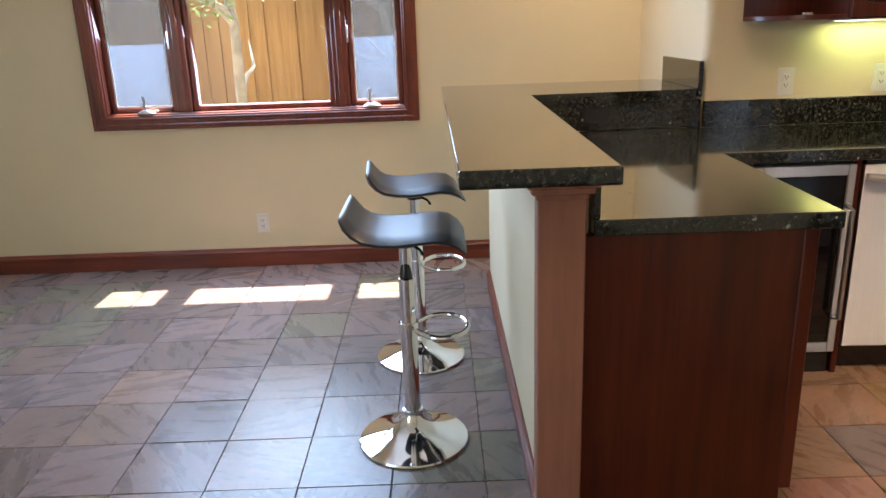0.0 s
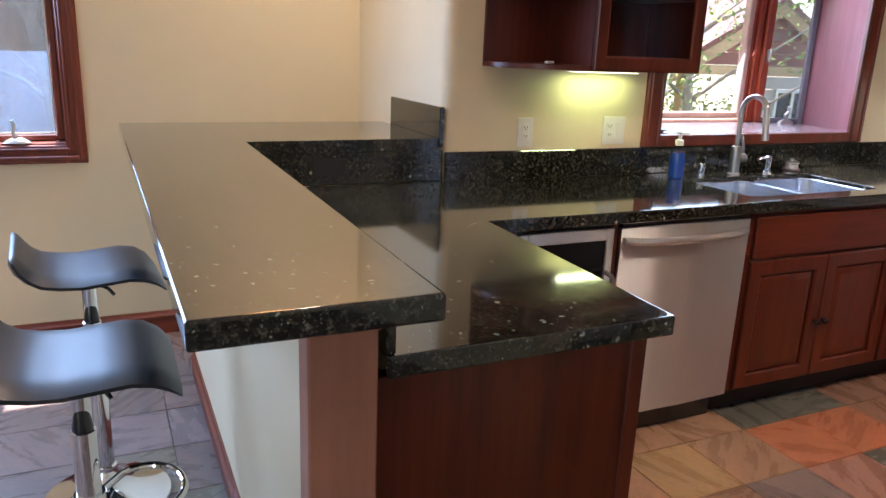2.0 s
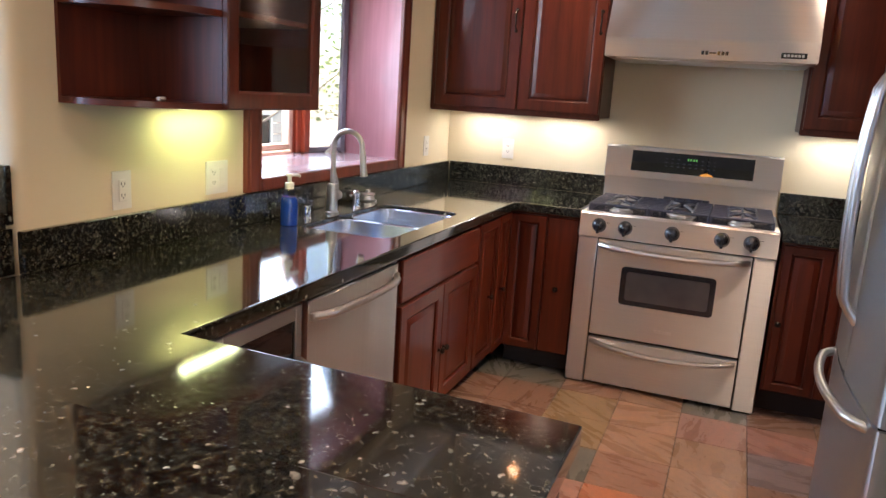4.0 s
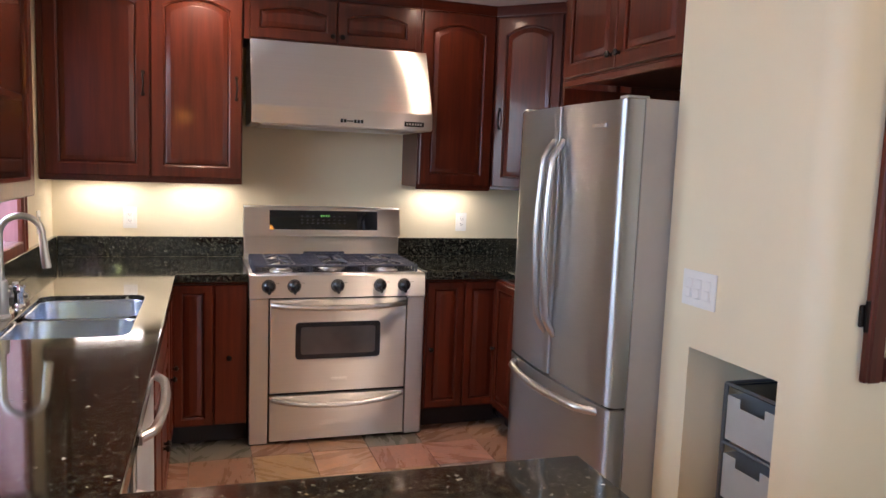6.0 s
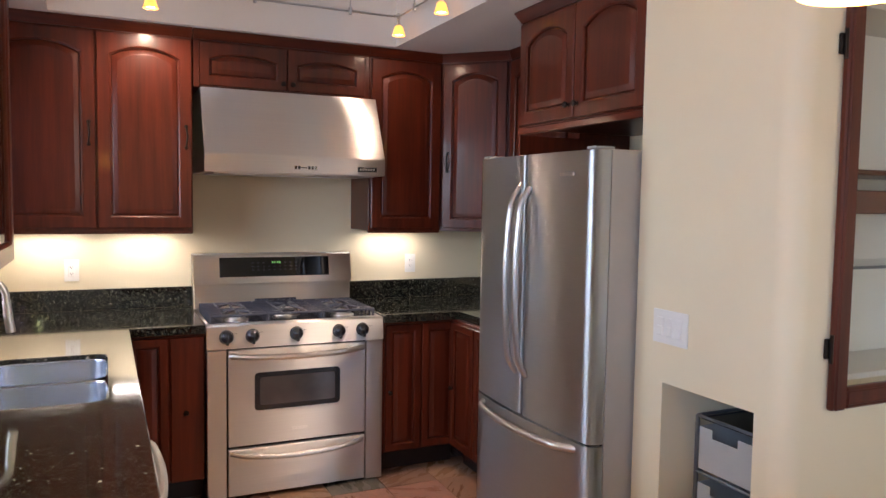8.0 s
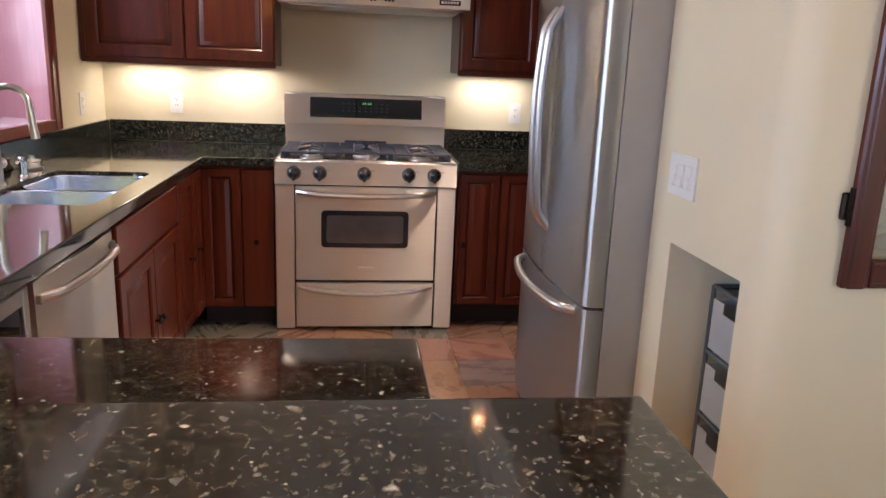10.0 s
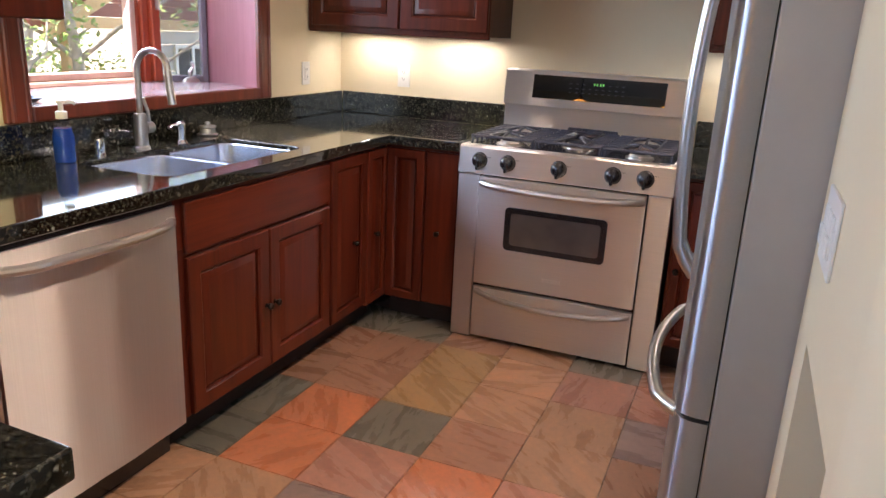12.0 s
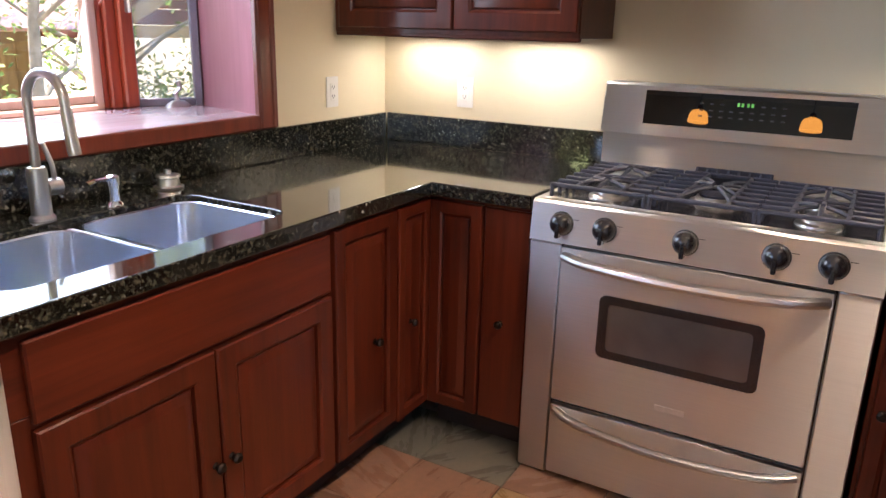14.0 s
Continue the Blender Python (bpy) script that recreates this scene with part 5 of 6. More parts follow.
# sink, taps and things on the counter
def build_sink():
    g = thing("sink", pose(2.891, 3.425, 0), "undermounted stainless double-bowl kitchen sink", "sink")
    for k, (x0, x1) in enumerate(((-0.371, -0.012), (0.012, 0.371))):
        bm = B()
        y0, y1, zb, r = -0.190, 0.190, 0.70, 0.06

        def loop(i, z, rad):
            o = []
            for cx, cy, a0 in ((x1 - i - rad, y1 - i - rad, 0), (x0 + i + rad, y1 - i - rad, 90), (x0 + i + rad, y0 + i + rad, 180), (x1 - i - rad, y0 + i + rad, 270)):
                o += [(cx + rad * math.cos(radians(a0 + q)), cy + rad * math.sin(radians(a0 + q)), z) for q in (0, 22, 45, 68, 90)]
            return o
        ls = [loop(-0.0035, 0.8965, 0.0635), loop(0.0, 0.893, r), loop(0.006, zb + 0.03, r), loop(0.014, zb + 0.008, r * 0.9), (loop(0.04, zb, r * 0.6))]
        vs = [[bm.verts.new(p) for p in l2] for l2 in ls]
        for u, v in zip(vs, vs[1:]):
            for i in range(len(u)):
                j = (i + 1) % len(u)
                bm.faces.new((u[i], u[j], v[j], v[i]))
        bm.faces.new(vs[-1])
        bowl = part("bowl", bm, BOWLSTEEL, g, "satin stainless bowl", smooth=40)
        bm = B()
        lathe(bm, [(0.045, 0.0), (0.043, 0.004), (0.034, 0.003), (0.030, -0.004 + 0.006), (0.0, 0.002)], 20, pose((x0 + x1) / 2, 0, zb + 0.001))
        part("drain", bm, CHROME, bowl)
    bm = B()
    box(bm, -0.0085, 0.0085, -0.186, 0.186, 0.840, 0.893, 0.004, 2)
    part("divider", bm, STEEL, g)


build_sink()


def tap():
    g = thing("faucet", pose(2.862, 3.668, ZT), "brushed nickel gooseneck pull-down faucet", "faucet")
    bm = B()
    lathe(bm, [(0.030, 0.0), (0.030, 0.006), (0.024, 0.012), (0.0235, 0.12), (0.020, 0.13), (0.0, 0.131)], 20)
    part("body", bm, NICKEL, g)
    bm = B()
    pts = [(0, 0, 0.12), (0, 0, 0.26)] + [(0.0 + 0.004 * i / 14, -0.066 + 0.066 * math.cos(a), 0.290 + 0.066 * math.sin(a)) for i, a in [(i, i * math.pi / 14) for i in range(15)]] + [(0.004, -0.134, 0.250)]
    tube(bm, pts, 0.0115, 14)
    part("neck", bm, NICKEL, g, "curved nickel neck")
    bm = B()
    tube(bm, [(0.004, -0.133, 0.278), (0.005, -0.137, 0.225), (0.006, -0.144, 0.172)], 0.0132, 14, taper=1.15)
    part("spray_head", bm, NICKEL, g)
    bm = B()
    tube(bm, [(0.018, 0, 0.075), (0.055, 0, 0.075)], 0.021, 14)
    tube(bm, [(0.045, 0, 0.085), (0.042, 0.0, 0.13), (0.030, 0.01, 0.185)], 0.0065, 10)
    part("lever", bm, NICKEL, g, "side lever handle")
    return g


tap().rotation_euler = (0, 0, radians(2))
bm = B()
lathe(bm, [(0.020, 0.0), (0.020, 0.005), (0.0165, 0.007), (0.0165, 0.05), (0.014, 0.056), (0.0, 0.057)], 18)
solid("air_gap", bm, CHROME, "small chrome air-gap cap on the counter", "air gap", at=pose(2.678, 3.680, ZT))
g = thing("soap_dispenser", pose(3.055, 3.655, ZT), "chrome deck-mounted soap dispenser with short spout", "soap dispenser")
bm = B()
lathe(bm, [(0.024, 0.0), (0.022, 0.006), (0.016, 0.012), (0.015, 0.05), (0.018, 0.056), (0.018, 0.078), (0.010, 0.083), (0.0, 0.083)], 18)
part("body", bm, CHROME, g)
bm = B()
tube(bm, [(0, 0, 0.072), (-0.060, -0.012, 0.075), (-0.082, -0.016, 0.070)], 0.0065, 10)
part("spout", bm, CHROME, g)
g = thing("drain_strainer", pose(3.285, 3.715, ZT), "metal sink strainer set down beside the backsplash", "strainer")
bm = B()
lathe(bm, [(0.042, 0.0), (0.044, 0.006), (0.034, 0.010), (0.030, 0.030), (0.036, 0.034), (0.034, 0.040), (0.012, 0.044), (0.011, 0.056), (0.0, 0.058)], 22)
part("basket", bm, NICKEL, g)
g = thing("soap_bottle", pose(2.512, 3.655, ZT), "clear pump bottle half full of blue dish soap", "bottle")
bm = B()
lathe(bm, [(0.0, 0.001), (0.030, 0.001), (0.033, 0.006), (0.033, 0.090), (0.026, 0.112), (0.0, 0.112)], 20)
part("soap", bm, BLUELIQ, g, "blue liquid soap")
bm = B()
lathe(bm, [(0.0, 0.0), (0.034, 0.0), (0.036, 0.008), (0.036, 0.088), (0.024, 0.128), (0.016, 0.140), (0.016, 0.150)], 20)
part("bottle", bm, CLEARPL, g)
bm = B()
lathe(bm, [(0.018, 0.142), (0.018, 0.165), (0.008, 0.168), (0.008, 0.190), (0.014, 0.191), (0.014, 0.200), (0.0, 0.201)], 16)
tube(bm, [(0, 0, 0.195), (0.030, -0.020, 0.194), (0.036, -0.024, 0.188)], 0.006, 8)
part("pump", bm, WHITE, g, "white pump top")
# dish and sponge rest on the sill
g = thing("sill_dish", pose(2.60, 3.92, 1.0845), "small dark dish on the window sill", "dish")
bm = B()
lathe(bm, [(0.0, 0.004), (0.03, 0.004), (0.055, 0.016), (0.058, 0.015), (0.034, 0.0), (0.0, 0.0)], 20)
part("dish", bm, GREYWIRE, g)
bm = B()
lathe(bm, [(0.0, 0.0), (0.022, 0.001), (0.026, 0.012), (0.012, 0.026), (0.0, 0.028)], 14, pose(0, 0, 0.0045))
part("stone", bm, BLACK, g)


# ---- outlets and switches ----
def plate(name, m, w, h, gangs, label, category, kind_="outlet"):
    g = thing(name, m, label, category, "wall plates")
    part_box("plate", g, WHITE, (-w / 2, w / 2, -0.006, 0.0, -h / 2, h / 2), 0.003, seg=2)
    for i in range(gangs):
        cx = (i - (gangs - 1) / 2) * 0.046
        if kind_ == "switch":
            part_box("rocker", g, WHITE, (cx - 0.016, cx + 0.016, -0.009, -0.005, -0.033, 0.033), 0.002)
            part_box("paddle", g, WHITE, (cx - 0.013, cx + 0.013, -0.013, -0.008, -0.030, 0.002), 0.002)
        elif kind_ == "mixed" and i == 1:
            part_box("rocker", g, WHITE, (cx - 0.016, cx + 0.016, -0.010, -0.005, -0.033, 0.033), 0.002)
        elif kind_ == "blank":
            continue
        else:
            o = part_box("receptacle", g, WHITE, (cx - 0.016, cx + 0.016, -0.009, -0.005, -0.034, 0.034), 0.002)
            for z in (-0.019, 0.016):
                bm = B()
                box(bm, cx - 0.0075, cx - 0.005, -0.0096, -0.0088, z, z + 0.009)
                box(bm, cx + 0.005, cx + 0.0075, -0.0096, -0.0088, z, z + 0.008)
                box(bm, cx - 0.002, cx + 0.002, -0.0096, -0.0088, z - 0.006, z - 0.002)
                part("socket", bm, DARKSLOT, o)
    return g


plate("outlet", pose(1.818, NY, 1.105), 0.074, 0.118, 1, "white duplex outlet above the backsplash", "outlet")
plate("outlet", pose(2.262, NY, 1.108), 0.118, 0.118, 2, "white double outlet and switch plate above the backsplash", "outlet", "mixed")
plate("outlet", pose(4.17, NY, 1.138), 0.072, 0.118, 1, "white duplex outlet near the counter corner", "outlet")
plate("outlet", pose(EX, 3.40, 1.138, 0, 0, E90), 0.074, 0.120, 1, "white duplex outlet beside the range", "outlet")
plate("outlet", pose(EX, 1.40, 1.138, 0, 0, E90), 0.074, 0.120, 1, "white duplex outlet between range and fridge", "outlet")
plate("outlet", pose(-0.81, DY, 0.272), 0.072, 0.118, 1, "white duplex outlet low on the dining wall", "outlet")
plate("light_switch", pose(1.983, SW, 1.128, 0, 0, 180), 0.168, 0.118, 3, "white triple light switch on the fridge-side wall", "light switch", "switch")
bm = B()
box(bm, 0.93, 1.05, 3.797, 3.803, 0.95, 1.02, 0.002)
solid("outlet_cover", bm, BLACK, "black outlet cover in the bar's granite facing", "outlet")


# ---- hutch, niche cart ----
def build_hutch():
    z0, z1 = 0.955, 2.24
    g = thing("hutch", pose(HX, 1.308, 0, 0, 0, E90), "built-in hutch with cherry-framed glass doors and glass shelves", "hutch")
    W = 0.99
    part_box("back", g, CEIL, (0.045, W - 0.05, 0.355, 0.375, 1.0, 2.19))
    bm = B()
    box(bm, 0.042, 0.06, 0.10, 0.355, 1.0, 2.19)
    box(bm, W - 0.062, W - 0.044, 0.10, 0.355, 1.0, 2.19)
    box(bm, 0.06, W - 0.062, 0.10, 0.355, 1.0, 1.018)
    box(bm, 0.06, W - 0.062, 0.10, 0.355, 2.172, 2.19)
    part("lining", bm, CEIL, g, "pale painted lining")
    bm = B()
    t = 0.066
    for q in [(0.0, t, z0, z1), (W - t, W, z0, z1), (t, W - t, z0, z0 + t), (t, W - t, z1 - t, z1)]:
        box(bm, q[0], q[1], -0.024, -0.002, q[2], q[3], 0.005)
        box(bm, q[0] + 0.012 * (q[1] - q[0] < 0.1), q[1] - 0.012 * (q[1] - q[0] < 0.1), -0.028, -0.020, q[2] + 0.012 * (q[3] - q[2] < 0.1), q[3] - 0.012 * (q[3] - q[2] < 0.1), 0.003)
    box(bm, 0.475, 0.515, -0.024, -0.002, z0 + t, z1 - t, 0.005)
    d = part("door_frame", bm, CHERRY, g, "dark cherry glass-door frame")
    for a, c2 in ((t - 0.004, 0.479), (0.511, W - t + 0.004)):
        p2 = part_box("pane", d, GLASS, (a, c2, -0.014, -0.010, z0 + t - 0.004, z1 - t + 0.004))
        p2.visible_shadow = False
    for z in (1.138, 2.016):
        bm = B()
        box(bm, -0.020, 0.004, -0.012, -0.001, z - 0.030, z + 0.030, 0.003)
        tube(bm, [(-0.004, -0.016, z - 0.042), (-0.004, -0.016, z + 0.042)], 0.006, 8)
        part("hinge", bm, BRONZE, d, "black butterfly hinge")
    part_box("cross_shelf", g, CHERRY_H, (0.061, W - 0.063, 0.12, 0.354, 1.531, 1.607), 0.003, "dark cherry cross shelf")
    part_box("thin_shelf", g, CHERRY_H, (0.061, W - 0.063, 0.12, 0.354, 1.655, 1.673), 0.003, "dark cherry shelf")
    s = part_box("glass_shelf", g, GLASS, (0.061, W - 0.063, 0.12, 0.354, 1.354, 1.362), label="clear glass shelf")
    s.visible_shadow = False
    part_box("shelf_edge", s, GREYWIRE, (0.061, W - 0.063, 0.117, 0.1195, 1.353, 1.363))
    for x in (0.135, 0.165, 0.255):
        bm = B()
        lathe(bm, [(0.0, 0.030), (0.009, 0.028), (0.010, 0.004), (0.006, 0.0), (0.0, 0.0)], 10, pose(x, 0.20, 1.323))
        part("shelf_peg", bm, WHITE, g)


build_hutch()
g = thing("bowl", pose(HX + 0.22, 1.17, 1.608), "shallow white bowl standing in the hutch", "bowl")
bm = B()
lathe(bm, [(0.0, 0.006), (0.035, 0.006), (0.075, 0.024), (0.078, 0.023), (0.04, 0.0), (0.0, 0.0)], 24)
part("bowl_body", bm, WHITE, g)
g = thing("bowl", pose(HX + 0.24, 1.13, 1.0185), "shallow white dish on the hutch floor", "bowl")
bm = B()
lathe(bm, [(0.0, 0.006), (0.045, 0.006), (0.095, 0.028), (0.098, 0.027), (0.05, 0.0), (0.0, 0.0)], 24)
part("bowl_body", bm, WHITE, g)

# wire drawer cart in the niche
g = thing("drawer_cart", pose(1.845, 1.335, 0, 0, 0, 180), "grey wire cart with pale pull-out bins inside the wall niche", "cart")
cw, cd, ch = 0.130, 0.42, 0.812
bm = B()
for x in (-cw, cw):
    for y in (0.0, cd):
        tube(bm, [(x, y, 0.0), (x, y, ch)], 0.008, 8)
for z in (0.04, ch - 0.20, ch - 0.40, ch - 0.60, ch):
    for x in (-cw, cw):
        tube(bm, [(x, 0, z), (x, cd, z)], 0.006, 6)
    tube(bm, [(-cw, cd, z), (cw, cd, z)], 0.006, 6)
    tube(bm, [(-cw, 0, z), (cw, 0, z)], 0.006, 6)
part("frame", bm, GREYWIRE, g, "grey wire frame")
part_box("top_tray", g, BLACK, (-cw + 0.008, cw - 0.008, 0.008, cd - 0.008, ch - 0.012, ch - 0.004))
for z in (ch - 0.185, ch - 0.385, ch - 0.585):
    bm = B()
    t = 0.004
    x0, x1, y0, y1, zb, zt = -cw + 0.014, cw - 0.014, -0.004, cd - 0.012, z, z + 0.15
    box(bm, x0, x1, y0, y1, zb, zb + t)
    for q in [(x0, x0 + t, y0, y1), (x1 - t, x1, y0, y1), (x0 + t, x1 - t, y1 - t, y1)]:
        box(bm, *q, zb + t, zt)
    box(bm, x0 + t, x1 - t, y0, y0 + t, zb + t, zt - 0.03)
    for q in [(x0 + t, x0 + 0.06), (x1 - 0.06, x1 - t)]:
        box(bm, *q, y0, y0 + t, zt - 0.03, zt)
    part("bin", bm, BIN, g, "translucent pale pull-out bin")


# ---- lamps ----
def pendant(x, y):
    g = thing("pendant_lamp", pose(x, y, 0), "hanging cream glass pendant lamp over the bar", "pendant lamp")
    zb = 1.828
    bm = B()
    prof = [(0.080, 0.0), (0.082, 0.012), (0.075, 0.060), (0.063, 0.088), (0.036, 0.102), (0.020, 0.108)]
    lathe(bm, [(r, h) for r, h in prof] + [(r - 0.004, h - 0.001) for r, h in prof[::-1]], 36, pose(0, 0, zb))
    part("shade", bm, SHADE, g, "glowing cream glass shade")
    bm = B()
    lathe(bm, [(0.0, 0.0), (0.069, 0.001), (0.073, 0.006), (0.0, 0.007)], 28, pose(0, 0, zb + 0.008))
    part("diffuser", bm, PUCK, g, "bright frosted diffuser")
    bm = B()
    lathe(bm, [(0.024, 0.0), (0.024, 0.03), (0.010, 0.045), (0.0, 0.046)], 16, pose(0, 0, zb + 0.103))
    part("cap", bm, BRONZE, g)
    bm = B()
    tube(bm, [(0, 0, zb + 0.14), (0, 0, HI - 0.02)], 0.004, 6)
    part("cord", bm, BLACK, g, "black cord")
    bm = B()
    lathe(bm, [(0.0, 0.0), (0.05, 0.0), (0.055, 0.012), (0.0, 0.025)], 20, pose(0, 0, HI - 0.0255))
    part("canopy", bm, BRONZE, g)
    lamp("pendant_light", "SPOT", pose(x, y, zb + 0.004), 26 * LAMPS, WARM, spot_size=radians(124), spot_blend=0.8, shadow_soft_size=0.07)


pendant(0.674, 2.35)
pendant(0.674, 3.20)


def track():
    z = 2.55
    g = thing("track_light", pose(0, 0, 0), "bent steel monorail track light with small amber-glass heads, two of them added", "track light")
    bm = B()
    tube(bm, [(3.87, 3.35, z), (3.87, 1.81, z), (3.86, 1.775, z), (3.82, 1.757, z), (1.5, 1.757, z)], 0.006, 8)
    part("rail", bm, NICKEL, g, "thin bent steel rail")
    for x, y in ((3.87, 3.25), (3.87, 2.53), (3.87, 2.03), (3.64, 1.757), (2.6, 1.757)):
        bm = B()
        tube(bm, [(x, y, z), (x, y, HI - 0.004)], 0.004, 6)
        lathe(bm, [(0.010, -0.018), (0.010, 0.018)], 10, pose(x, y, z))
        lathe(bm, [(0.0, -0.012), (0.022, -0.010), (0.024, 0.0)], 12, pose(x, y, HI - 0.001))
        part("standoff", bm, NICKEL, g)
    # the last two heads are unseen, added to brighten the sink run
    heads = ((3.87, 3.02, (4.25, 3.00, 1.6), 17, 140), (3.85, 1.762, (4.25, 1.55, 1.6), 5, 140), (3.30, 1.757, (2.9, 2.35, 0.0), 64, 104), (2.45, 1.757, (2.70, 3.2, 0.35), 56, 78), (1.75, 1.757, (2.1, 3.2, 0.35), 26, 76))
    for x, y, aim, power, spread in heads:
        bm = B()
        lathe(bm, [(0.009, 0.012), (0.009, -0.012), (0.004, -0.016), (0.004, -0.05)], 10, pose(x, y, z))
        h = part("head", bm, NICKEL, g, "small lit amber-glass spot head")
        bm = B()
        prof = [(0.012, -0.050), (0.022, -0.058), (0.030, -0.085), (0.036, -0.105)]
        lathe(bm, prof + [(r - 0.003, q) for r, q in prof[::-1]], 18, pose(x, y, z))
        part("glass_shade", bm, AMBER, h, "glowing amber glass shade")
        bm = B()
        lathe(bm, [(0.0, -0.098), (0.024, -0.096), (0.020, -0.075), (0.0, -0.07)], 14, pose(x, y, z))
        part("bulb", bm, BULB, h)
        lamp("track_lamp", "SPOT", look((x, y, z - 0.11), aim), power * LAMPS, WARM, spot_size=radians(spread), spot_blend=0.9, shadow_soft_size=0.03)


track()


def puck(x, y, z, energy, color=SOFT):
    g = thing("puck_light", pose(x, y, z), "round lit puck light under a wall cabinet", "cabinet light", "cabinet lights")
    bm = B()
    lathe(bm, [(0.036, 0.0), (0.036, -0.012), (0.030, -0.016), (0.029, -0.013), (0.0, -0.013)], 20)
    part("housing", bm, WHITE, g)
    bm = B()
    lathe(bm, [(0.0, -0.0145), (0.027, -0.0142), (0.028, -0.0135)], 20)
    part("lens", bm, PUCK, g)
    lamp("puck_lamp", "AREA", pose(x, y, z - 0.02), energy * LAMPS, color, shape="RECTANGLE", size=0.10, size_y=0.34)


puck(4.415, 3.50, UB, 1.4)
puck(4.415, 3.03, UB, 1.4)
puck(4.415, 1.56, UB, 1.4)
g = thing("strip_light", pose(2.13, 3.72, H0), "slim lit strip light under the glazed cabinet", "cabinet light")
part_box("housing", g, WHITE, (-0.17, 0.17, -0.03, 0.03, -0.010, 0.0), 0.003)
part_box("lens", g, STRIP, (-0.155, 0.155, -0.022, 0.022, -0.0125, -0.0102), 0.001)
lamp("strip_lamp", "AREA", pose(2.13, 3.72, H0 - 0.016), 0.8 * LAMPS, (0.82, 1.0, 0.38), shape="RECTANGLE", size=0.3, size_y=0.02)


def downlight(x, y, energy):
    g = thing("downlight", pose(x, y, HI), "unseen round ceiling downlight, added for wall glow", "ceiling light", "downlights")
    bm = B()
    lathe(bm, [(0.095, -0.001), (0.092, -0.008), (0.075, -0.010), (0.070, -0.002)], 28)
    part("trim_ring", bm, WHITE, g)
    bm = B()
    lathe(bm, [(0.0, -0.004), (0.069, -0.004), (0.069, -0.002)], 28)
    part("lens", bm, BULB, g)
    lamp("downlight_lamp", "SPOT", pose(x, y, HI - 0.02), energy * LAMPS, WARM, spot_size=radians(120), spot_blend=0.8, shadow_soft_size=0.07)


# out of view, added for the glow on stub wall and hutch wall
downlight(1.16, 4.35, 72)
downlight(1.10, 0.75, 0.9)


# ---- bar stools ----
def stool():
    g = thing("bar_stool", pose(0.153, 2.785, 0), "chrome pedestal bar stool with curved black seat", "stool", "stools at the bar")
    bm = B()
    lathe(bm, [(0.0, 0.0), (0.190, 0.0), (0.193, 0.004), (0.190, 0.010), (0.150, 0.022), (0.095, 0.038), (0.055, 0.062), (0.040, 0.085), (0.034, 0.105)], 48)
    part("base", bm, CHROME, g, "trumpet-shaped chrome base")
    bm = B()
    lathe(bm, [(0.036, 0.105), (0.037, 0.112), (0.036, 0.120), (0.029, 0.123), (0.029, 0.40), (0.031, 0.404), (0.031, 0.418), (0.026, 0.422), (0.026, 0.60), (0.020, 0.605), (0.020, 0.715)], 28)
    part("column", bm, CHROME, g, "polished chrome column")
    bm = B()
    lathe(bm, [(0.012, 0.735), (0.012, 0.66), (0.016, 0.65), (0.022, 0.612), (0.022, 0.605)], 16, pose(0, -0.006, 0))
    part("gas_sleeve", bm, BLACK, g, "black plastic sleeve")
    bm = B()
    tube(bm, [(0.012, -0.012, 0.725), (0.05, -0.06, 0.715), (0.062, -0.075, 0.700)], 0.005, 8)
    part("lever", bm, BLACK, g)
    bm = B()
    pts = [(0.028, -0.035, 0.425)] + [(0.115 + 0.085 * math.cos(a), 0.105 * math.sin(a), 0.425) for a in [-2.2 + 4.4 * i / 24 for i in range(25)]] + [(0.028, 0.035, 0.425)]
    tube(bm, pts, 0.009, 10)
    lathe(bm, [(0.033, 0.405), (0.033, 0.445)], 20)
    part("footrest", bm, CHROME, g, "chrome footrest loop")
    # seat: side outline swept across
    prof = [(-0.184, 0.852), (-0.180, 0.842), (-0.168, 0.818), (-0.148, 0.794), (-0.118, 0.775), (-0.075, 0.766), (-0.02, 0.762), (0.05, 0.768), (0.10, 0.772), (0.14, 0.766), (0.170, 0.750), (0.195, 0.726)]
    bm = B()
    n, half = 10, 0.185
    rows = []
    tvec = []
    for i, (x, z) in enumerate(prof):
        a, c2 = prof[max(i - 1, 0)], prof[min(i + 1, len(prof) - 1)]
        d = Vector((c2[0] - a[0], c2[1] - a[1])).normalized()
        tvec.append(Vector((-d.y, d.x)))
    for side in (1, -1):
        grid = []
        for i, (x, z) in enumerate(prof):
            edge = min(i, len(prof) - 1 - i)
            th = 0.017 if edge > 1 else (0.013 if edge == 1 else 0.005)
            line = []
            for k in range(n + 1):
                v = -1 + 2 * k / n
                w = half * (0.90 if edge == 0 else 0.975 if edge == 1 else 1.0)
                tt = th * (1 - 0.75 * abs(v) ** 10)
                line.append(bm.verts.new((x + tvec[i].x * tt * side, w * v, z + tvec[i].y * tt * side)))
            grid.append(line)
        rows.append(grid)
        for r0, r1 in zip(grid, grid[1:]):
            for k in range(n):
                bm.faces.new((r0[k], r0[k + 1], r1[k + 1], r1[k]))
    top, bot = rows
    m = len(prof)
    for i in range(m - 1):
        bm.faces.new((top[i][0], top[i + 1][0], bot[i + 1][0], bot[i][0]))
        bm.faces.new((top[i][n], top[i + 1][n], bot[i + 1][n], bot[i][n]))
    for k in range(n):
        bm.faces.new((top[0][k], top[0][k + 1], bot[0][k + 1], bot[0][k]))
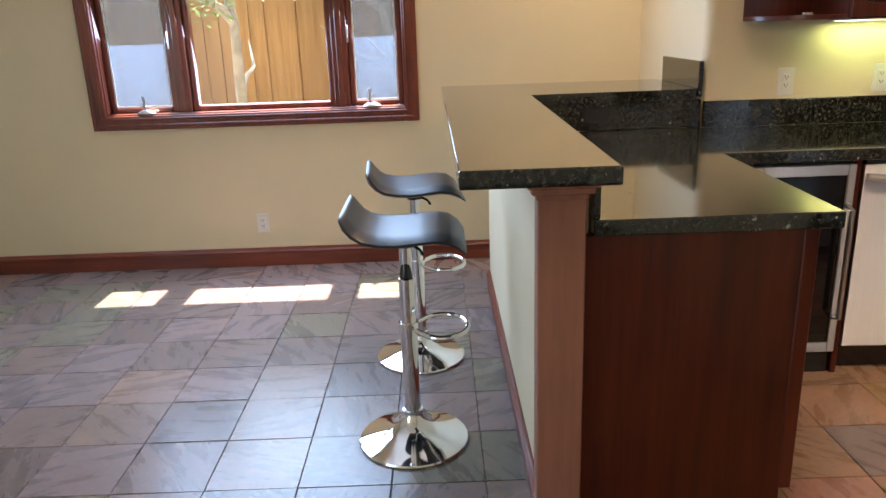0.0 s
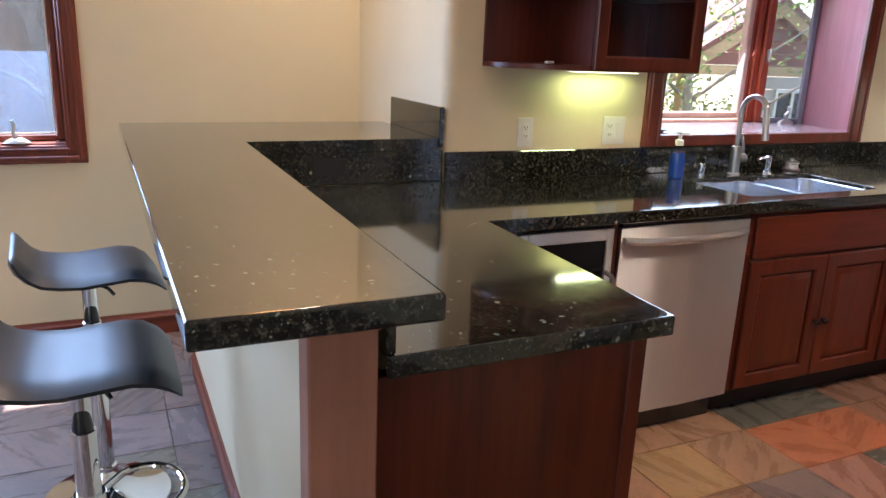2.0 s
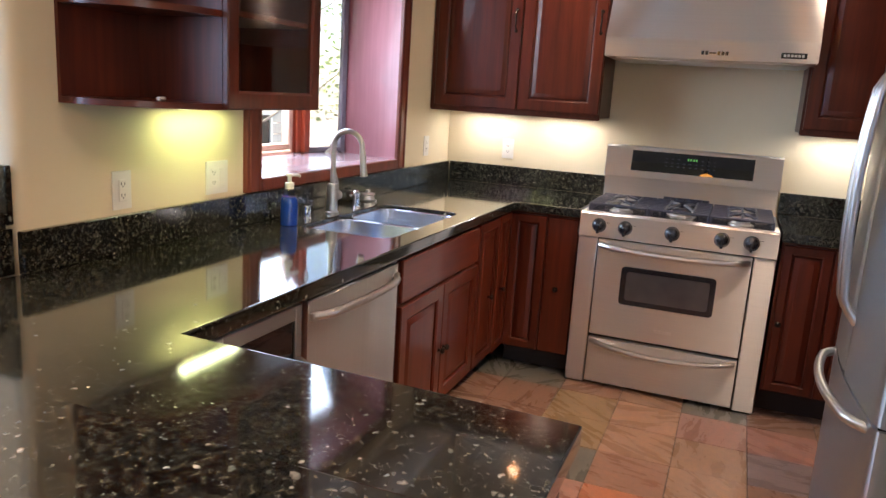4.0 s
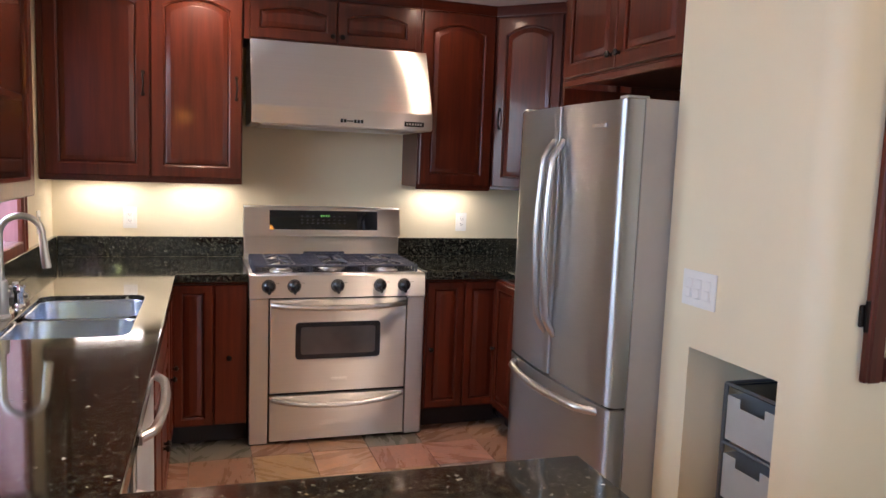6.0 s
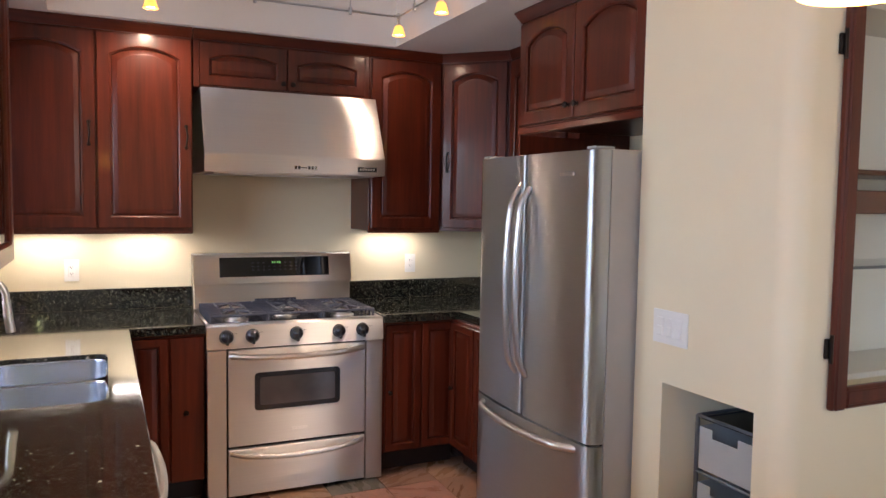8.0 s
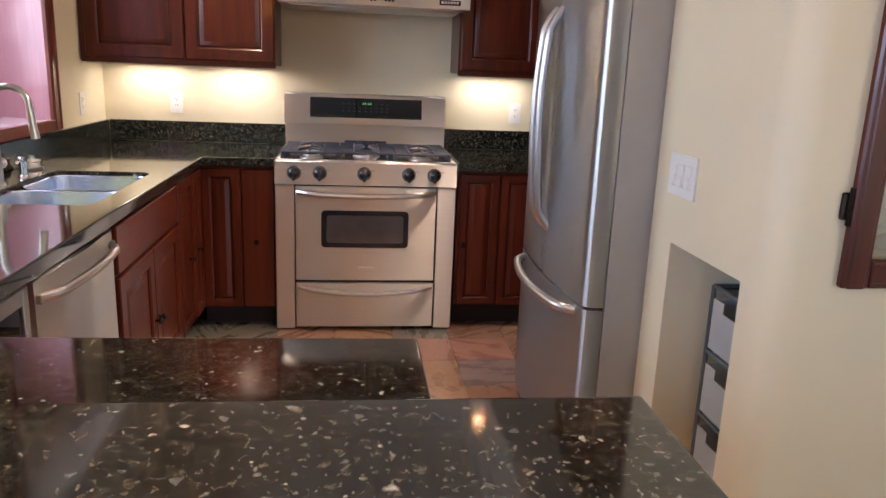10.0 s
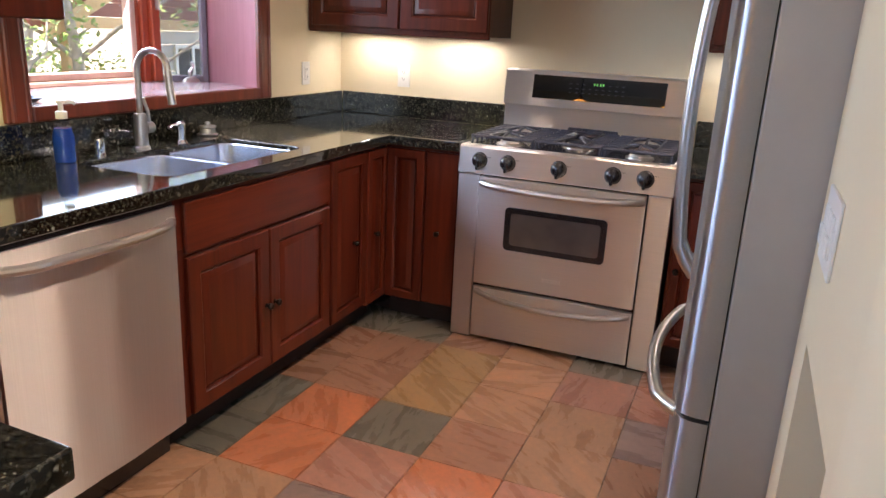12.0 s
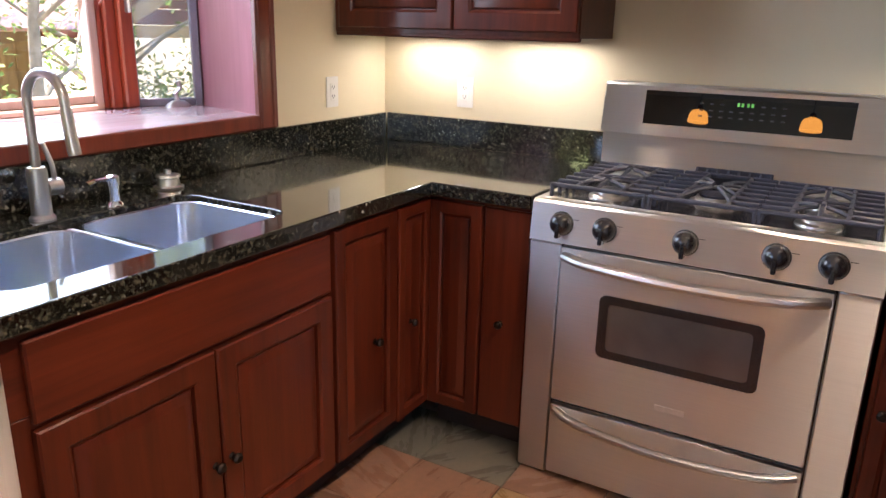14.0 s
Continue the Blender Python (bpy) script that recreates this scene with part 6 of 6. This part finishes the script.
        bm.faces.new((top[m - 1][k], top[m - 1][k + 1], bot[m - 1][k + 1], bot[m - 1][k]))
    s = part("seat", bm, RUBBER, g, "curved black leatherette seat shell", smooth=60)
    bm = B()
    box(bm, -0.08, 0.08, -0.08, 0.08, 0.738, 0.750, 0.003)
    lathe(bm, [(0.030, 0.71), (0.034, 0.738)], 16)
    part("seat_plate", bm, BLACK, g)
    return g


s1 = stool()
copy_thing(s1, pose(0.168, 3.468, 0, 0, 0, 4))


# ---- outside ----
bm = B()
box(bm, -60, 60, DY + 0.162, 90, -0.25, -0.15)
box(bm, -60, WX - 0.202, -60, DY + 0.162, -0.25, -0.15)
solid("ground", bm, SOIL, "dry sunlit garden soil and leaf litter", "ground", kind="structure", smooth=0)
# unseen eaves, their depth chosen for where the sun patches end
bm = B()
box(bm, WX - 0.6, SX + 0.2, DY + 0.165, DY + 0.57, 2.98, 3.10)
solid("roof_eave", bm, SIDING, "unseen roof eave trimming the sun at the garden windows", "eave", kind="structure", smooth=0)
bm = B()
box(bm, SX + 0.22, EX + 0.6, NY + 0.182, NY + 0.72, 2.75, 2.90)
solid("roof_eave", bm, SIDING, "unseen lower eave trimming the sun at the sink window", "eave", kind="structure", smooth=0)
FYY = 7.6
fence = thing("fence", pose(0, FYY, -0.15), "tall sunlit weathered wooden board fence", "fence")
rng = random.Random(5)
meshes = []
for k in range(3):
    bm = B()
    box(bm, -0.0705, 0.0705, -0.010, 0.010, 0.0, 1.85 + 0.01 * k, 0.003)
    meshes.append(finish("board", bm, FENCE))
low = []
for k in range(2):
    bm = B()
    box(bm, -0.0705, 0.0705, -0.010, 0.010, 0.0, 1.36 + 0.01 * k, 0.003)
    low.append(finish("board", bm, FENCE))
for i in range(67):
    o = new("board", meshes[i % 3] if i < 54 else low[i % 2])
    o.parent = fence
    o.location = (-4.2 + i * 0.143, rng.uniform(-0.006, 0.006), rng.uniform(-0.02, 0.02))
    o.rotation_euler = (0, rng.uniform(-0.006, 0.006), 0)
part_box("backing", fence, FENCE, (-4.3, 3.4, 0.0105, 0.0118, 0.0, 1.80))
for z in (0.35, 1.45):
    part_box("rail", fence, FENCE, (-4.3, 5.4, 0.012, 0.05, z - 0.1, z - 0.01), 0.003)
for x, top in ((-4, 1.95), (-1.8, 1.95), (0.4, 1.95), (2.6, 1.95), (5.35, 1.42)):
    part_box("post", fence, FENCE, (x - 0.05, x + 0.05, 0.05, 0.14, 0, top), 0.004)


def leaf_clump(bm, c, r, count, rg, size):
    for _ in range(count):
        d = Vector((rg.gauss(0, 1), rg.gauss(0, 1), rg.gauss(0, 0.8)))
        p = Vector(c) + d.normalized() * r * rg.uniform(0.25, 1.0) ** 0.6
        s = size * rg.uniform(0.6, 1.4)
        e = Euler((rg.uniform(-1.2, 1.2), rg.uniform(-1.2, 1.2), rg.uniform(0, 6.28)))
        q = [Vector((0, -s, 0)), Vector((s * 0.45, 0, s * 0.12)), Vector((0, s, 0)), Vector((-s * 0.45, 0, s * 0.12))]
        vs = []
        for v in q:
            v.rotate(e)
            vs.append(bm.verts.new(p + v))
        bm.faces.new(vs)


def tree(x, y, h, seed, label, spread=1.0, leaves=900, low=0.5):
    rg = random.Random(seed)
    g = thing("tree", pose(x, y, -0.15), label, "tree", "garden trees")
    bm, lm = B(), B()
    trunk = [(0, 0, 0)]
    for i in range(1, 7):
        trunk.append((trunk[-1][0] + rg.uniform(-0.1, 0.1) * spread, trunk[-1][1] + rg.uniform(-0.08, 0.08), h * i / 6))
    tube(bm, trunk, 0.055 * h / 3.0, 9, taper=0.3)
    for i in range(9):
        k = rg.randint(1, 5)
        p = Vector(trunk[k])
        a = rg.uniform(0, 6.28)
        L = rg.uniform(0.5, 1.2) * spread
        q = p + Vector((math.cos(a) * L * 0.5, math.sin(a) * L * 0.5, 0.35 * L))
        e = p + Vector((math.cos(a + 0.3) * L, math.sin(a + 0.3) * L, 0.75 * L))
        tube(bm, [p, (p + q) / 2 + Vector((0, 0, 0.04)), q, e], 0.028, 6, taper=0.25)
        if e.z < low:
            continue
        leaf_clump(lm, e, 0.42 * spread, leaves // 5, rg, 0.034)
        leaf_clump(lm, q, 0.28 * spread, leaves // 14, rg, 0.030)
    leaf_clump(lm, trunk[-1], 0.7 * spread, leaves // 2, rg, 0.036)
    part("trunk", bm, SAP, g, "pale grey-brown trunk and limbs", smooth=60)
    part("crown", lm, LEAF, g, "loose sunlit green leaves", smooth=0)


tree(-1.25, 6.6, 3.2, 3, "slender pale-trunked garden tree before the fence", 0.8, 500, 1.75)
tree(0.05, 6.9, 3.3, 8, "leaning pale-limbed garden tree before the fence", 0.9, 300, 1.8)
tree(2.6, 8.8, 3.6, 11, "leafy tree standing behind the fence", 1.5, 1800)
tree(-2.6, 8.9, 4.0, 12, "leafy tree standing behind the fence", 1.6, 1800)
tree(-0.5, 9.2, 4.2, 13, "broad leafy tree standing behind the fence", 1.7, 2000)
tree(4.6, 6.6, 3.0, 17, "twisted garden tree with many thin limbs", 1.0, 700)
tree(5.6, 7.0, 3.4, 19, "leafy garden tree beside the playhouse", 1.2, 1000)
tree(3.6, 6.3, 2.8, 23, "thin garden tree near the sink window", 0.9, 520)
tree(4.5, 8.9, 3.4, 41, "bright leafy tree close behind the low fence", 1.5, 1800)
tree(6.0, 9.8, 3.8, 43, "bright leafy tree close behind the playhouse", 1.6, 1800)
tree(7.6, 10.2, 4.5, 29, "large leafy tree beyond the playhouse", 1.9, 600)
tree(10.5, 9.0, 4.5, 31, "large leafy tree beyond the playhouse", 1.9, 600)


def shrub(x, y, r, seed):
    rg = random.Random(seed)
    g = thing("shrub", pose(x, y, -0.15), "low leafy green garden shrub", "shrub", "shrubs")
    lm, bm = B(), B()
    for i in range(8):
        a = rg.uniform(0, 6.28)
        e = (r * 0.6 * math.cos(a), r * 0.6 * math.sin(a), r * rg.uniform(0.5, 1.2))
        tube(bm, [(0, 0, 0), (e[0] * 0.4, e[1] * 0.4, e[2] * 0.6), e], 0.014, 5, taper=0.4)
        leaf_clump(lm, e, r * 0.5, 220, rg, 0.032)
    part("stems", bm, SAP, g)
    part("leaves", lm, LEAF, g, smooth=0)


for i, (x, y, r) in enumerate(((4.2, 7.1, 0.55), (5.0, 7.5, 0.7), (6.2, 7.0, 0.7), (3.3, 7.2, 0.5), (7.0, 8.2, 0.9), (5.6, 6.2, 0.4))):
    shrub(x, y, r, 40 + i)

# garden playhouse
PALEBOARD = wood("pale_board", (0.50, 0.33, 0.16), (0.66, 0.47, 0.26), axis=0, rough=0.7, coat=0.0, per_object=0.1)
g = thing("playhouse", pose(6.9, 7.2, -0.15), "open garden playhouse with pitched roof and half-boarded front", "playhouse")
for x in (-1.15, 1.15):
    for y in (0.06, 1.5):
        part_box("post", g, PALEBOARD, (x - 0.06, x + 0.06, y - 0.05, y + 0.05, 0, 1.45), 0.005)
part_box("tie_beam", g, PALEBOARD, (-1.3, 1.3, 0.01, 0.11, 1.40, 1.50), 0.005)
for q in (-1, 1):
    bm = B()
    prism(bm, [(0, 2.16), (q * 1.50, 1.40), (q * 1.50, 1.46), (0, 2.22)], -0.06, 1.7)
    part("roof_slope", bm, TRIM, g, "red-brown roof slope", smooth=0)
    bm = B()
    prism(bm, [(0, 2.02), (q * 1.46, 1.28), (q * 1.46, 1.41), (0, 2.155)], -0.05, -0.015)
    part("barge_board", bm, PALEBOARD, g, "pale wooden barge board", smooth=0)
for i in range(4):
    z0 = 1.505 + i * 0.13
    half = 1.46 * (2.10 - z0 - 0.125) / 0.74
    part_box("gable_board", g, TRIM, (-half, half, 0.02, 0.045, z0, z0 + 0.125), 0.003)
for i in range(10):
    part_box("siding_board", g, SIDING, (-0.15, 1.08, 0.03, 0.055, 0.05 + i * 0.135, 0.175 + i * 0.135), 0.004)
bm = B()
for q in [(0.12, 0.16, 0.82, 1.26), (0.62, 0.66, 0.82, 1.26), (0.16, 0.62, 0.82, 0.86), (0.16, 0.62, 1.22, 1.26), (0.37, 0.41, 0.86, 1.22)]:
    box(bm, q[0], q[1], 0.0, 0.029, q[2], q[3], 0.003)
wf = part("window_frame", bm, WHITE, g, "white window frame")
part_box("pane", wf, SCREENDARK, (0.16, 0.62, 0.018, 0.026, 0.86, 1.22), label="dark window pane")
for k, (x, y, r) in enumerate(((0.22, 6.5, 0.1), (3.45, 6.2, 0.1))):
    g = thing("garden_flag", pose(x, y, 0), "strip of turquoise cloth hanging in a tree", "cloth")
    bm = B()
    n = 10
    a = [[bm.verts.new((0.06 * (q - 0.5) * (1 + 0.4 * math.sin(i)), 0.03 * math.sin(i * 1.3 + q), (1.60 if k == 0 else 1.3) + 0.22 * i / n * (1 if k == 0 else 4))) for q in (0, 1)] for i in range(n + 1)]
    for u, v in zip(a, a[1:]):
        bm.faces.new((u[0], u[1], v[1], v[0]))
    bmesh.ops.solidify(bm, geom=bm.faces[:], thickness=0.004)
    part("cloth", bm, TARP, g)
# unseen window, added to close and light the dining room's far wall
g = thing("window_3", pose(WX, -2.1, 0, 0, 0, 90), "unseen wide plain window added in the far dining wall", "window", kind="structure")
bm = B()
for q in [(0.0, 0.06, 0.3, 2.35), (2.34, 2.4, 0.3, 2.35), (1.17, 1.23, 0.36, 2.29), (0.06, 2.34, 0.3, 0.36), (0.06, 2.34, 2.29, 2.35)]:
    box(bm, q[0], q[1], 0.06, 0.12, q[2], q[3], 0.004)
part("window_frame", bm, TRIM_V, g)

# ---- slate tiles ----
T, GX, GY = 0.300, -0.512, 2.815
rng = random.Random(9)
tile_meshes = []
for k in range(5):
    bm = B()
    h, lip = T / 2 - 0.0017, 0.0014
    corners = [(-1, -1), (1, -1), (1, 1), (-1, 1)]
    dz = [rng.uniform(-0.0012, 0.0004) for _ in range(4)]
    jit = [(rng.uniform(-0.0012, 0.0012), rng.uniform(-0.0012, 0.0012)) for _ in range(4)]
    lo = [bm.verts.new((sx * h + jit[i][0], sy * h + jit[i][1], -0.010)) for i, (sx, sy) in enumerate(corners)]
    mid = [bm.verts.new((sx * h + jit[i][0], sy * h + jit[i][1], dz[i] - 0.002)) for i, (sx, sy) in enumerate(corners)]
    up = [bm.verts.new((sx * (h - lip) + jit[i][0], sy * (h - lip) + jit[i][1], dz[i])) for i, (sx, sy) in enumerate(corners)]
    for a, c2 in ((lo, mid), (mid, up)):
        for i in range(4):
            bm.faces.new((a[i], a[(i + 1) % 4], c2[(i + 1) % 4], c2[i]))
    bm.faces.new(up)
    base = finish("tile", bm, SLATES["tan"])
    for stone in SLATES:
        me = base.copy()
        me.materials[0] = SLATES[stone]
        tile_meshes.append((stone, me))


def near(x, y):
    return (-2.6 < x < 0.55 and 2.2 < y < 4.8) or (0.9 < x < 4.0 and 1.35 < y < 3.3) or (0.5 < x < 1.0 and 1.2 < y < 2.4)


COMMON = ("tan", "tan", "brown", "brown", "rust", "green", "grey", "pink", "ochre")
# dining stones greyed: the window's blue sheen is put into their colours
SHEEN_PALE = ("grey", "lilac", "lilac", "dusty", "olive", "grey", "lilac")
# stones of the kitchen floor, by steps from the tile before the range
# row +3: dark stones, picked to carry the cabinets' floor shadow too
KNOWN = {(0, 1): "pink", (0, 0): "rust", (0, -1): "pink", (0, -2): "pink", (1, 1): "green", (1, 0): "brown", (1, -1): "tan", (1, -2): "brown", (1, 2): "rust", (2, 1): "ochre", (2, 0): "tan",
         (2, -1): "tan", (2, -2): "grey", (3, 2): "brown", (3, 1): "ochre", (3, 0): "tan", (3, -1): "pink", (3, -2): "pink", (1, 3): "green", (0, 3): "green", (2, 3): "brown", (4, 3): "green", (3, 3): "brown", (0, 2): "rust", (-1, 1): "grey", (-1, 0): "brown", (-1, -1): "ochre", (2, 2): "brown", (4, 2): "green", (4, 1): "brown"}
i0, i1 = int((WX - GX) / T), int((EX - GX) / T) + 1
j0, j1 = int((BY - GY) / T), int((DY - GY) / T) + 1
far_tiles = []
for i in range(i0 - 1, i1):
    for j in range(j0 - 1, j1):
        x, y = GX + (i + 0.5) * T, GY + (j + 0.5) * T - (0.048 if GX + i * T > 0.55 else 0)
        if not (WX - 0.1 < x < EX + 0.1 and BY - 0.1 < y < DY + 0.1) or (x > HX + 0.1 and y < 0.75):
            continue
        if near(x, y):
            stone = KNOWN.get((round((x - 2.634) / T), round((y - 2.317) / T))) if x > 0.6 else None
            stone = stone or rng.choice(COMMON if x > 0.6 else SHEEN_PALE)
            o = new("tile", rng.choice([me for st, me in tile_meshes if st == stone]))
            o.parent = FLOOR
            o.location = (x, y, rng.uniform(-0.0008, 0.0008))
            o.rotation_euler = (0, 0, rng.choice((0, 1, 2, 3)) * math.pi / 2)
        else:
            far_tiles.append((x, y))
bm = B()
for x, y in far_tiles:
    h = T / 2 - 0.003
    box(bm, x - h, x + h, y - h, y + h, -0.010, 0.0)
rest = part("far_tiles", bm, SLATES["grey"], FLOOR, smooth=0)
rest["kind"] = "stuff"
